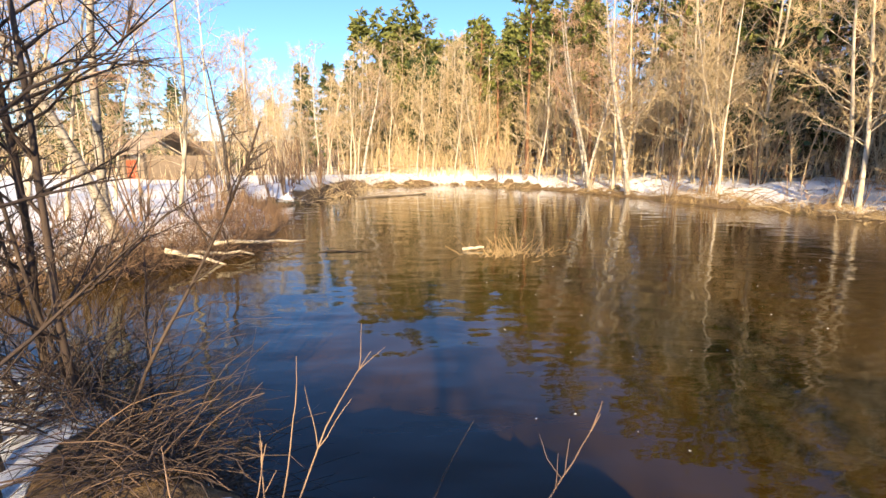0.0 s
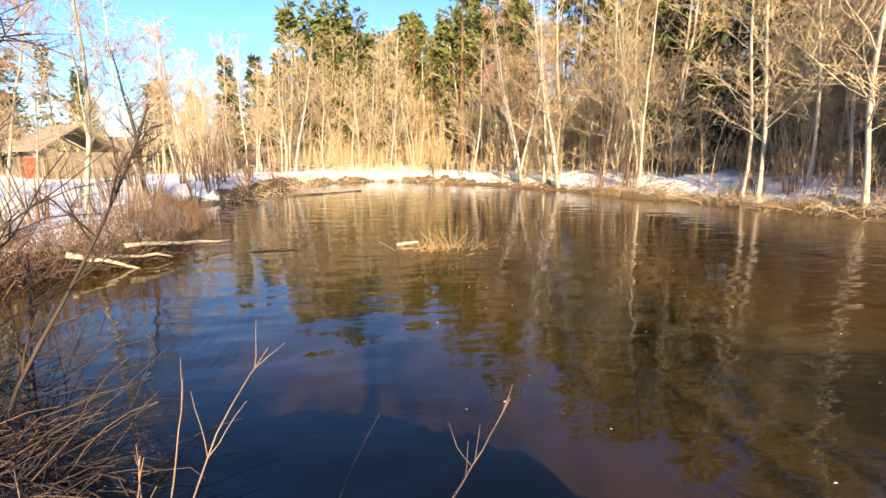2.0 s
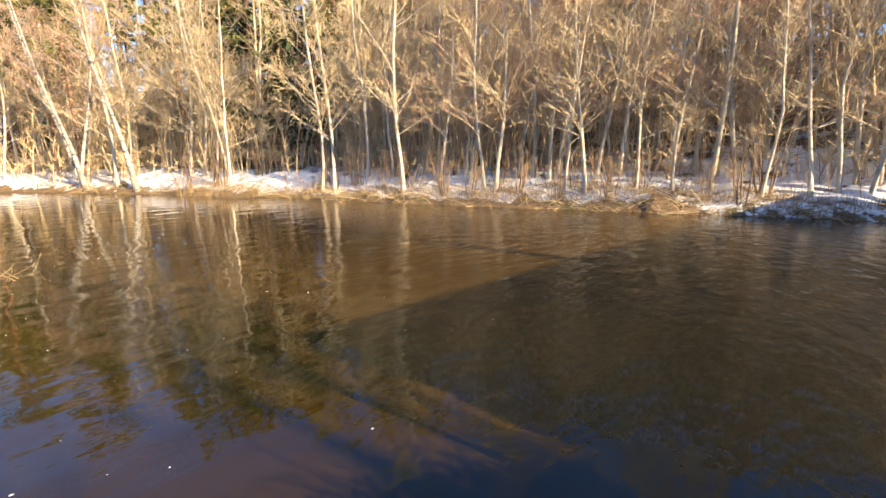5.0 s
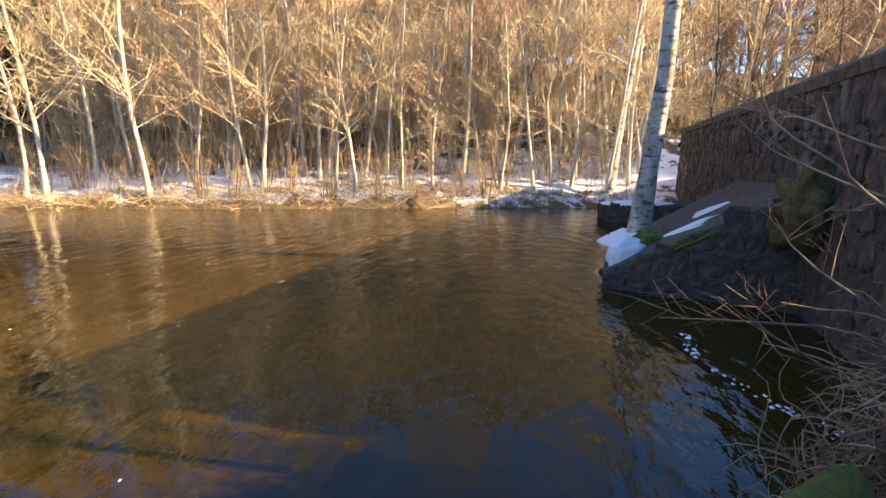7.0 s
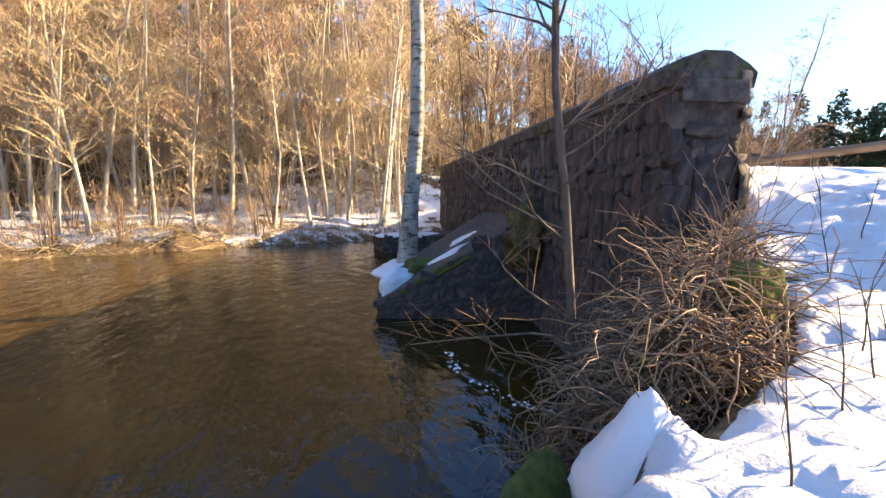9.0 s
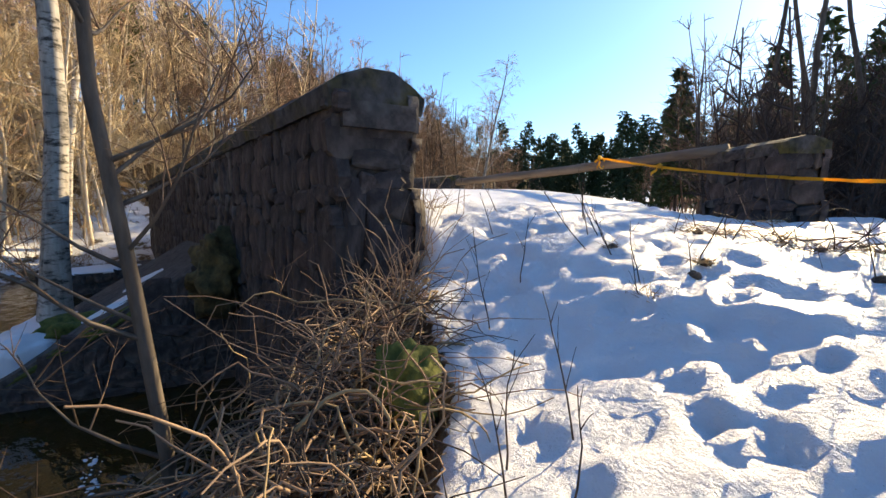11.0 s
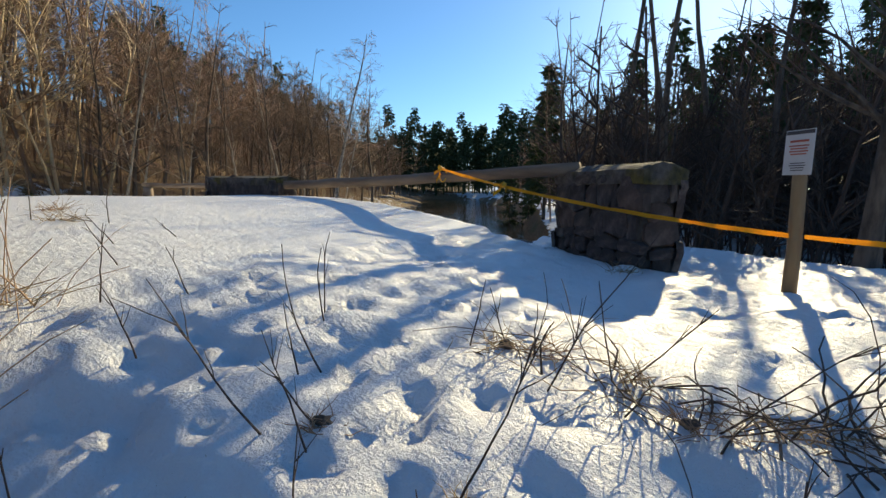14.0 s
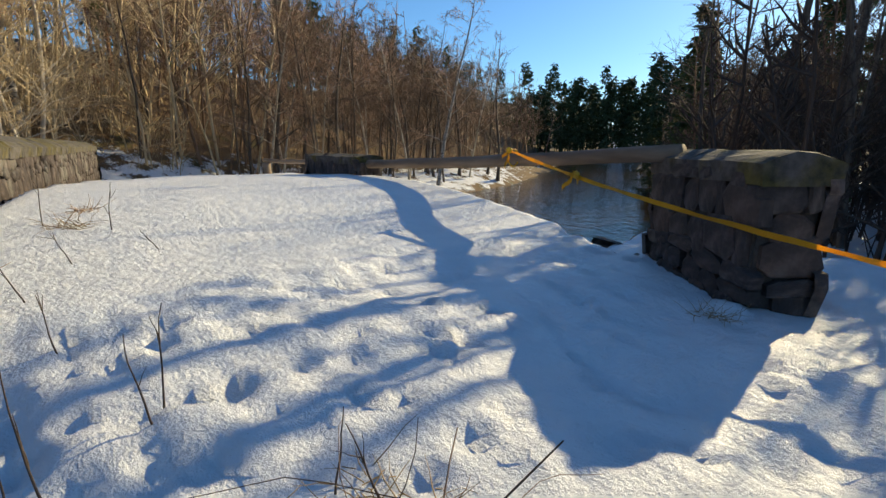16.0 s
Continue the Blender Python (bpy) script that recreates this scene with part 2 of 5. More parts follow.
class Tubes:
    """Collects tapered tubes as triangle arrays."""

    def __init__(self):
        self.v, self.f, self.n = [], [], 0

    def add(self, pts, radii, sides):
        pts = np.asarray(pts, float)
        k = len(pts)
        d = np.gradient(pts, axis=0)
        d /= np.linalg.norm(d, axis=1, keepdims=True) + 1e-9
        ref = np.array([0.0, 0.0, 1.0]) if abs(d[0][2]) < 0.8 else np.array([1.0, 0.0, 0.0])
        a = np.cross(d, ref)
        a /= np.linalg.norm(a, axis=1, keepdims=True) + 1e-9
        b = np.cross(d, a)
        ang = np.arange(sides) * 2 * np.pi / sides
        ring = a[:, None] * np.cos(ang)[None, :, None] + b[:, None] * np.sin(ang)[None, :, None]
        v = pts[:, None] + ring * np.asarray(radii)[:, None, None]
        self.v.append(v.reshape(-1, 3))
        i = np.arange(k - 1)[:, None] * sides
        j = np.arange(sides)[None]
        jn = (j + 1) % sides
        q = np.stack([i + j, i + jn, i + sides + jn, i + sides + j], -1).reshape(-1, 4)
        self.f.append(np.concatenate([q[:, [0, 1, 2]], q[:, [0, 2, 3]]]) + self.n)
        self.n += k * sides

    def arrays(self):
        return np.concatenate(self.v), np.concatenate(self.f)


def joined(items):
    vs, fs, n = [], [], 0
    for v, f in items:
        vs.append(v)
        fs.append(f + n)
        n += len(v)
    return np.concatenate(vs), np.concatenate(fs)


def moved(va, x, y, z, turn, size):
    c, s = math.cos(turn) * size, math.sin(turn) * size
    return np.stack([va[:, 0] * c - va[:, 1] * s + x, va[:, 0] * s + va[:, 1] * c + y, va[:, 2] * size + z], -1)


def sm(e0, e1, v):
    u = np.clip((np.asarray(v, float) - e0) / (e1 - e0), 0, 1)
    return u * u * (3 - 2 * u)


def value_noise(x, y, scale, seed=0):
    """Smooth noise in -1..1 from a hashed lattice."""
    x, y = np.asarray(x, float) / scale, np.asarray(y, float) / scale
    xi, yi = np.floor(x), np.floor(y)
    u, v = x - xi, y - yi
    u, v = u * u * (3 - 2 * u), v * v * (3 - 2 * v)

    def h(i, j):
        t = np.sin(i * 127.1 + j * 311.7 + seed * 74.7) * 43758.5453
        return 2 * (t - np.floor(t)) - 1

    return (h(xi, yi) * (1 - u) + h(xi + 1, yi) * u) * (1 - v) + (h(xi, yi + 1) * (1 - u) + h(xi + 1, yi + 1) * u) * v


# ---- ground: one sheet, cut by the river ----
RIVER = [(-30, 5.4), (-12, 4.9), (-6, 4.7), (-4.2, 4.5), (-2.5, 4.0), (-1.35, 2.95), (0.4, 2.05), (2.0, 1.2), (2.45, -0.2), (3.0, -1.3),
         (4.05, -2.3), (4.8, -3.3), (5.6, -4.5), (6.0, -8.0), (5.6, -12.5), (6.5, -17), (9.5, -25), (20, -52), (34, -80), (60, -120), (75, -115),
         (50, -76), (34, -46), (27.5, -26), (25.5, -14), (25.2, -8), (26.0, -4.5), (25.6, -2.4), (24.5, 1.9), (22.5, 8.8), (20.7, 16.4),
         (19.6, 24), (18.6, 27.0), (16.9, 29), (14.6, 38.5), (10.4, 49), (3.6, 59), (-1.7, 59), (-8.0, 54), (-8.5, 39), (-9.1, 31.2),
         (-11.4, 29.5), (-7.2, 22), (-5.9, 14.6), (-7.1, 13), (-8.3, 11.4), (-9, 10), (-9, 8.0), (-13, 6.6), (-30, 6.8)]


def river_distance(x, y):
    """Metres to the waterline: over 0 on land, under 0 in the river."""
    x, y = np.asarray(x, float), np.asarray(y, float)
    best, inside = np.full(x.shape, 1e9), np.zeros(x.shape, bool)
    for (ax, ay), (bx, by) in zip(RIVER, RIVER[1:] + RIVER[:1]):
        dx, dy = bx - ax, by - ay
        u = np.clip(((x - ax) * dx + (y - ay) * dy) / (dx * dx + dy * dy), 0, 1)
        best = np.minimum(best, np.hypot(x - ax - u * dx, y - ay - u * dy))
        if dy:
            inside ^= ((ay > y) != (by > y)) & (x < dx * (y - ay) / dy + ax)
    return np.where(inside, -best, best)


# the bridge: two parallel walls, the deck between them
def wall_n(x):
    return -4.4 - 0.181 * (np.asarray(x, float) - 5.0)


def wall_s(x):
    return -11.15 - 0.15 * (np.asarray(x, float) - 2.7)


def heap_side(x, y):
    """Metres past the snow's edge towards the brush heap at the wall."""
    x, y = np.asarray(x, float), np.asarray(y, float)
    edge = np.interp(-y, [1.75, 1.95, 2.05, 2.5, 3.0, 3.6, 4.05, 4.25, 4.45, 5.0], [3.9, 2.95, 2.42, 2.58, 2.78, 3.25, 3.9, 4.35, 5.0, 6.0])
    return np.where(y < -1.75, x - edge, -1.0)


def ground_height(x, y):
    x, y = np.asarray(x, float), np.asarray(y, float)
    d = river_distance(x, y)
    wob = value_noise(x, y, 3.1, 1) * 0.16 + value_noise(x, y, 1.1, 2) * 0.06
    up = np.clip((0.8 - y) / 7.7, -0.2, 1.2)
    up = np.where(up > 0.85, 0.85 + 0.15 * np.tanh((up - 0.85) / 0.15), np.where(up < 0.12, 0.12 * np.exp((up - 0.12) / 0.12), up))
    west = 1.29 + 1.28 * up * sm(-16, -3, x)
    west = west - 1.0 * sm(-13.0, -17.0, y)
    west = west - 0.35 * sm(3, 8, y) + 0.25 * sm(25, 45, y)
    east = 0.45 + 1.0 * sm(0.8, 5, d) + 0.5 * sm(6, 13, d) + 0.22 * value_noise(x, y, 1.9, 3) + 0.12 * value_noise(x, y, 0.8, 13)
    side = sm(8, 16, x + 0.55 * np.minimum(y + 10, 0) + 0.0 * y)
    base = west * (1 - side) + east * side
    hill_e = np.maximum(0, (x + 0.35 * np.maximum(y - 20, 0) + 0.50 * np.minimum(y + 12, 0)) - 32) * 0.48
    hill_e = 22 * (1 - np.exp(-hill_e / 22))
    hill_n = 12 * (1 - np.exp(-np.maximum(0, y - 62 + 0.5 * np.minimum(0, x + 12)) * 0.22 / 12)) * sm(-40, -5, x)
    hill_w = 16 * (1 - np.exp(-np.maximum(0, -x - 12 - 0.35 * (y + 10)) * 0.25 / 16)) * sm(-4, -22, y)
    hills = np.maximum(np.maximum(hill_e, hill_n), hill_w)
    far = np.hypot(x - 20, y)
    hills = hills + 14 * sm(150, 330, far)
    rise = np.where(side > 0.5, sm(0.0, 0.8, d), sm(0.0, 0.75, d))
    rise = np.where(y > 5.5, sm(0.0, 2.2, d), rise)
    z = (base + wob) * rise + hills * sm(2, 8, d)
    z = np.where(d < 0, -1.3 * sm(0.0, 2.5, -d), z)
    islet = np.exp(-(np.hypot(x - 15.2, (y + 17.9) * 0.7) / 2.2) ** 2)
    z = np.where(d < 0, z + 2.9 * islet, z)
    # the snowy road and the deck between the walls
    across = np.minimum(wall_n(x) - 0.55 - y, y - wall_s(x) + 0.1)
    road = 2.6 + 0.64 * sm(1.0, 10.5, x) - 0.9 * sm(11, 30, x) + 0.4 * wob
    on = sm(-0.15, 0.15, across) * sm(4.3, 5.4, x) * (1 - sm(28, 31, x))
    z = z * (1 - on) + road * on
    z = z - 0.55 * sm(0.0, 0.5, heap_side(x, y)) * sm(-4.6, -4.0, y) * (x < 6) * sm(0, 0.3, d)
    ramp_in = sm(-0.3, 2.0, across) * sm(1.5, 5.0, x) * (1 - on) * (x < 6)
    z = z * (1 - ramp_in) + np.maximum(road, z) * ramp_in
    return z


def spread(lo, hi, step, out_lo, out_hi, growth):
    mid = list(np.arange(lo, hi + 1e-6, step))
    s, v = step, hi
    while v < out_hi:
        s *= growth
        v += s
        mid.append(v)
    s, v = step, lo
    low = []
    while v > out_lo:
        s *= growth
        v -= s
        low.append(v)
    return np.array(low[::-1] + mid)


def build_ground():
    xs = spread(-2.6, 7.2, 0.068, -1500, 1500, 1.048)
    ys = spread(-12.4, 1.5, 0.068, -1500, 1500, 1.048)
    gx, gy = np.meshgrid(xs, ys)
    z = ground_height(gx, gy)
    d = river_distance(gx, gy)
    near = sm(14, 6, np.hypot(gx - 2.5, gy + 5)) * sm(0.1, 0.8, d)
    lumps = 0.05 * value_noise(gx, gy, 0.62, 5) + 0.045 * np.abs(value_noise(gx, gy, 0.36, 6)) - 0.06 * np.abs(value_noise(gx, gy, 0.21, 8)) + 0.026 * value_noise(gx, gy, 0.13, 7)
    rough = 0.7 + 0.25 * sm(-6.8, -4.8, gy)
    z = z + near * lumps * rough
    # footprints: trodden trails and scattered prints
    rnd = random.Random(7)
    prints = []
    for k in range(22):
        u = k / 21
        prints.append((1.2 + 2.4 * u + 0.13 * (-1) ** k, -2.6 - 4.2 * u + rnd.uniform(-0.08, 0.08), 2.1))
        prints.append((3.0 + 7.0 * u, -6.2 - 2.6 * u + 0.14 * (-1) ** k, 1.85))
        prints.append((0.6 + 1.0 * u + 0.12 * (-1) ** k, 0.2 - 5.6 * u, 1.6))
    for k in range(330):
        prints.append((rnd.uniform(-1.5, 9.5), rnd.uniform(-11.5, -2.2), rnd.uniform(0, 6.28)))
    for k in range(420):
        prints.append((rnd.uniform(-1.5, 8.5), rnd.uniform(-9.5, -3.2), rnd.uniform(0, 6.28)))
    for px, py, way in prints:
        i0, i1 = np.searchsorted(xs, (px - 0.4, px + 0.4))
        j0, j1 = np.searchsorted(ys, (py - 0.4, py + 0.4))
        if i1 <= i0 or j1 <= j0:
            continue
        sx, sy = gx[j0:j1, i0:i1] - px, gy[j0:j1, i0:i1] - py
        a, b = sx * math.cos(way) + sy * math.sin(way), -sx * math.sin(way) + sy * math.cos(way)
        rr = np.hypot(a / rnd.uniform(0.07, 0.13), b / rnd.uniform(0.05, 0.075))
        deep = rnd.uniform(0.015, 0.055)
        z[j0:j1, i0:i1] += (-deep * np.exp(-rr ** 4) + 0.25 * deep * np.exp(-((rr - 1.5) / 0.4) ** 2)) * near[j0:j1, i0:i1]
    ny, nx = gx.shape
    v = np.stack([gx, gy, z], -1).reshape(-1, 3)
    i = np.arange(nx - 1)[None] + np.arange(ny - 1)[:, None] * nx
    f = np.stack([i, i + 1, i + nx + 1, i + nx], -1).reshape(-1, 4)
    ob = mesh_ob("ground", v, f, M_GROUND, smooth=True)
    # where the snow still lies: open flats keep it, steep banks and woods have lost much
    gz, gxx = np.gradient(z, ys, xs)
    steep = np.hypot(gz, gxx)
    s = 0.95 - 0.85 * sm(0.45, 1.0, steep) * sm(3, 9, np.hypot(gx - 1.5, gy + 2.5)) - 0.9 * sm(1.0, 2.0, steep) + 0.3 * sm(9, 5, np.hypot(gx - 1.5, gy + 4))
    east = sm(9, 16, gx + 0.5 * np.minimum(gy + 12, 0)) * sm(61, 55, gy)
    s = s * (1 - east) + east * (0.40 + 0.22 * sm(0.2, 1.2, d) - 0.36 * sm(7, 14, d))
    s = s - sm(56, 61, gy) * 0.35 * sm(3, 8, d)
    s = s - 0.5 * (1 - east) * sm(0.9, 0.2, d) * sm(3.0, 8.0, np.hypot(gx - 1.0, gy + 1.0))
    s = s - 0.25 * sm(1.8, 0.4, d) * sm(2.5, 4.5, gy)
    s = s - 0.35 * sm(-14, -20, gy) * sm(6, -4, gx - 0.4 * (-gy - 14)) - 0.25 * sm(40, 90, np.hypot(gx, gy))
    s = s - 1.6 * sm(0.02, 0.12, heap_side(gx, gy)) * sm(-5.6, -4.9, gy) * (gx < 6)
    s = s - 1.3 * sm(0.75, 0.5, np.hypot(gx + 1.55, gy - 2.4))
    road = (gy < wall_n(gx) - 0.5) & (gy > wall_s(gx)) & (gx < 30) & (gx > -1)
    s = np.where(road, 0.97, s)
    at = ob.data.attributes.new("snow", "FLOAT", "POINT")
    at.data.foreach_set("value", s.ravel().astype(np.float32))
    return tagged(ob, "trodden spring snow over brown leaf litter and grass", "ground", kind="structure")


build_ground()
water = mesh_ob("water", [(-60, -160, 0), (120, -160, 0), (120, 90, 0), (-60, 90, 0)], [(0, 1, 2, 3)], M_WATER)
tagged(water, "muddy brown river water with sky reflections tinted blue", "water", kind="structure")


def ground_at(x, y):
    return float(ground_height(np.array([x]), np.array([y]))[0])


# ---- trees ----
def bent(rnd, p, way, length, k, curl, lift=0.0):
    pts, d = [np.array(p, float)], np.array(way, float)
    d /= np.linalg.norm(d)
    for _ in range(k):
        d = d + np.array([rnd.gauss(0, curl), rnd.gauss(0, curl), rnd.gauss(0, curl) + lift])
        d /= np.linalg.norm(d)
        pts.append(pts[-1] + d * length / k)
    return pts


def along(pts, u):
    u = u * (len(pts) - 1)
    i = min(int(u), len(pts) - 2)
    return pts[i] + (pts[i + 1] - pts[i]) * (u - i), pts[i + 1] - pts[i]


def bare_tree(seed, height, r0, limbs, subs, twigs, lean=0.06, first=0.3, droop=0.0, twig_r=0.008, spread_len=0.30, stems=1, up=0.9):
    """Trunk and limbs in one set of tubes, fine branches in another."""
    rnd = random.Random(seed)
    wood, fine = Tubes(), Tubes()
    for s in range(stems):
        a = rnd.uniform(0, 6.28)
        tilt = lean if stems == 1 else 0.10 + 0.12 * rnd.random()
        hgt = height * (1 if s == 0 else rnd.uniform(0.7, 1.0))
        base = (0.25 * math.cos(a) * (stems > 1), 0.25 * math.sin(a) * (stems > 1), -0.25)
        trunk = bent(rnd, base, (math.cos(a) * tilt, math.sin(a) * tilt, 1), hgt + 0.25, 9, 0.055, 0.02)
        rs = [r0 * (1 - u) ** 0.85 + 0.012 for u in np.linspace(0, 0.97, 10)]
        rs[0] *= 1.35
        wood.add(trunk, rs, 7)
        for _ in range(max(2, limbs // stems)):
            u = first + (0.97 - first) * rnd.random() ** 0.85
            p, d = along(trunk, u)
            az = rnd.uniform(0, 6.28)
            ln = height * spread_len * (1.12 - u) ** 0.7 * rnd.uniform(0.6, 1.1)
            limb = bent(rnd, p, (math.cos(az), math.sin(az), up * rnd.uniform(0.5, 1.2)), ln, 4, 0.16, 0.05)
            lr = max(0.014, r0 * (1 - u) * 0.42)
            wood.add(limb, [lr, lr * 0.8, lr * 0.6, lr * 0.42, lr * 0.25], 4)
            for _ in range(max(1, subs // limbs)):
                q, e = along(limb, rnd.uniform(0.25, 1.0))
                az2 = rnd.uniform(0, 6.28)
                e = e / (np.linalg.norm(e) + 1e-9)
                sub = bent(rnd, q, e * 0.7 + np.array([math.cos(az2), math.sin(az2), rnd.uniform(-0.1, 0.8) - droop]) * 0.75, ln * rnd.uniform(0.3, 0.6), 2, 0.2, 0.02 - 0.25 * droop)
                sr = max(twig_r * 1.25, lr * 0.4)
                fine.add(sub, [sr, sr * 0.65, sr * 0.3], 3)
                for _ in range(max(1, twigs // subs)):
                    w, g = along(sub, rnd.uniform(0.15, 1.0))
                    g = g / (np.linalg.norm(g) + 1e-9)
                    tw = bent(rnd, w, g * 0.8 + np.array([rnd.gauss(0, 0.6), rnd.gauss(0, 0.6), rnd.gauss(0.15, 0.45) - droop]), ln * rnd.uniform(0.12, 0.3), 1, 0.22, -0.3 * droop)
                    fine.add(tw, [twig_r, twig_r * 0.3], 3)
    return wood.arrays(), fine.arrays()


def conifer(seed, height, r0, whorls, per, reach, clumps, bare=0.12, pine=False, tufts=4, big=1.0, limbs=True, wide=1.0):
    rnd = random.Random(seed)
    wood, needles_v, needles_f, n = Tubes(), [], [], 0
    trunk = bent(rnd, (0, 0, -0.2), (0.02, 0.0, 1), height + 0.2, 8, 0.012)
    wood.add(trunk, [r0 * (1 - u) + 0.015 for u in np.linspace(0, 1, 9)], 7)
    for w in range(whorls):
        u = bare + (0.99 - bare) * rnd.random() ** 0.9
        p, _ = along(trunk, min(u, 0.99))
        shape = (1 - u) ** 0.8 if not pine else (0.35 + 1.2 * min(u - bare + 0.1, 1.02 - u))
        for _ in range(per):
            az = rnd.uniform(0, 6.28)
            ln = reach * shape * rnd.uniform(0.65, 1.15) + 0.25
            dz = rnd.uniform(0.15, 0.5) if pine else rnd.uniform(-0.45, -0.05)
            br = bent(rnd, p, (math.cos(az), math.sin(az), dz), ln, 3, 0.08, 0.06 if not pine else 0.03)
            if limbs:
                wood.add(br, [0.02, 0.016, 0.011, 0.006], 3)
            for c in range(clumps):
                q, e = along(br, rnd.uniform(0.2 if not pine else 0.5, 1.0))
                e = e / (np.linalg.norm(e) + 1e-9)
                for _ in range(tufts):
                    size = big * rnd.uniform(0.3, 0.75) * (1 if not pine else 0.7)
                    g = e * 0.6 + np.array([rnd.gauss(0, 0.5), rnd.gauss(0, 0.5), rnd.gauss(-0.22 if not pine else 0.25, 0.35)])
                    g /= np.linalg.norm(g)
                    sd = np.cross(g, (rnd.gauss(0, 1), rnd.gauss(0, 1), rnd.gauss(0, 1)))
                    sd = sd / (np.linalg.norm(sd) + 1e-9) * size * wide * rnd.uniform(0.10, 0.2)
                    needles_v.append([q - 0.3 * sd, q + g * size * 0.55 - sd, q + g * size, q + g * size * 0.5 + sd])
                    needles_f.append([[n, n + 1, n + 2], [n, n + 2, n + 3]])
                    n += 4
    return wood.arrays(), (np.array(needles_v).reshape(-1, 3), np.array(needles_f).reshape(-1, 3))


def tree_kind(name, arrays, wood_mat, fine_mat, label, category="tree", group="", fine_name="crown"):
    e = thing(name, 0, 0, -500, label, category, group)
    (wv, wf), (fv, ff) = arrays
    mesh_ob("trunk", wv, wf, wood_mat, e, smooth=True)
    fine_ob = mesh_ob(fine_name, fv, ff, fine_mat, e)
    if fine_name == "twigs":
        tagged(fine_ob, kind="stuff")
    return e


def plant(proto, x, y, size=1.0, turn=None, z=None, tilt=(0, 0), label=""):
    z = ground_at(x, y) if z is None else z
    ob = copy_thing(proto, Matrix.Identity(4))
    turn = random.uniform(0, 360) if turn is None else turn
    ob.matrix_basis = pose(x, y, z - 0.03, tilt[0], tilt[1], turn) @ Matrix.Diagonal((size, size, size, 1))
    if label:
        ob["label"] = label
    return ob


ALDER_LABEL = "tall bare alder with pale sunlit trunk on the river bank"
BIRCH_LABEL = "bare birch with white and black bark on the bank"
A = [bare_tree(s, h, r, 28, 196, 980, 0.10, 0.16, 0.0, 0.0105) for s, h, r in ((1, 13, 0.075), (2, 14.5, 0.085), (3, 11.5, 0.065), (4, 12.5, 0.07))]
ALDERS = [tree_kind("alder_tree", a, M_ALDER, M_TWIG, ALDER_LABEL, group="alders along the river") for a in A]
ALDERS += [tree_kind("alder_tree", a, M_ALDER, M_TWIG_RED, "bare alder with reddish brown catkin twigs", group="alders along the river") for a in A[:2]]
# two of the alders again, redder and darkened as backlit trees downstream
BACKLIT_ALDERS = [tree_kind("alder_tree", a, M_DARKBARK, M_TWIG_BROWN, "bare brown-twigged alder, bark and twigs darkened for backlight", group="alders along the river") for a in A[2:]]
B = [bare_tree(s, h, r, 26, 156, 860, 0.07, 0.28, 0.5, 0.010, 0.28) for s, h, r in ((11, 14, 0.15), (12, 16, 0.17))]
BIRCHES = [tree_kind("birch_tree", b, M_BIRCH, M_TWIG_RED, BIRCH_LABEL, group="birches on the banks") for b in B]
SALLOW = [tree_kind("sallow_bush", bare_tree(s, 3.4, 0.028, 24, 90, 270, 0.2, 0.12, 0.0, 0.005, 0.42, 7), M_TWIG_BROWN, M_TWIG, "leafless multi-stemmed sallow bush at the water's edge", "bush", "bushes along the water", "twigs") for s in (21, 22, 23)]
# backlight is put into the bark and twig colours of these trees
DARKTREES = [tree_kind("bare_tree", bare_tree(s, h, 0.16, 26, 130, 560, 0.08, 0.2, 0.1, 0.008, 0.34), M_DARKBARK, M_TWIG_DARK, "bare deciduous tree coloured near black for backlight", group="shaded trees beyond the bridge") for s, h in ((31, 12), (32, 13.5), (33, 11))]
TALLTREES = [tree_kind("bare_tree", bare_tree(s, h, 0.12, 34, 272, 1360, 0.05, 0.63, 0.1, 0.008, 0.24), M_DARKBARK, M_TWIG_DARK, "tall bare tree with a clear trunk, coloured near black for backlight", group="shaded trees beyond the bridge") for s, h in ((35, 14.2), (36, 13.4))]
SPRUCES = [tree_kind("spruce_tree", conifer(s, h, 0.17, 60, 3, h * 0.17, 7, tufts=3, big=1.15), M_DARKBARK, M_SPRUCE, "dark green spruce with drooping branches", group="conifers on the slope") for s, h in ((41, 17), (42, 14))]
PINES = [tree_kind("pine_tree", conifer(s, h, 0.2, 30, 3, h * 0.17, 7, 0.42, True, 3, 1.15), M_PINEBARK, M_PINE, "tall pine with a yellow-green crown and red bark", group="conifers on the slope") for s, h in ((51, 18), (52, 16))]
PIERBIRCH = tree_kind("birch_tree", bare_tree(13, 17, 0.21, 24, 140, 560, 0.01, 0.3, 0.4, 0.007, 0.24), M_BIRCH, M_TWIG_RED, BIRCH_LABEL, group="birches on the banks")
WALLTREE = tree_kind("alder_tree", bare_tree(14, 8.0, 0.032, 44, 220, 880, 0.02, 0.14, 0.0, 0.003, 0.17, 1, 0.5), M_DARKBARK, M_TWIG_BROWN, ALDER_LABEL)
PROTOS = [WALLTREE] + BACKLIT_ALDERS + ALDERS + BIRCHES + [PIERBIRCH] + SALLOW + DARKTREES + TALLTREES + SPRUCES + PINES

rnd = random.Random(99)


def free_spot(x, y):
    return math.hypot(x - 1.3, y + 2.5) > 6.5 and not (wall_s(x) - 1.5 < y < wall_n(x) + 1.2 and -6 < x < 34)


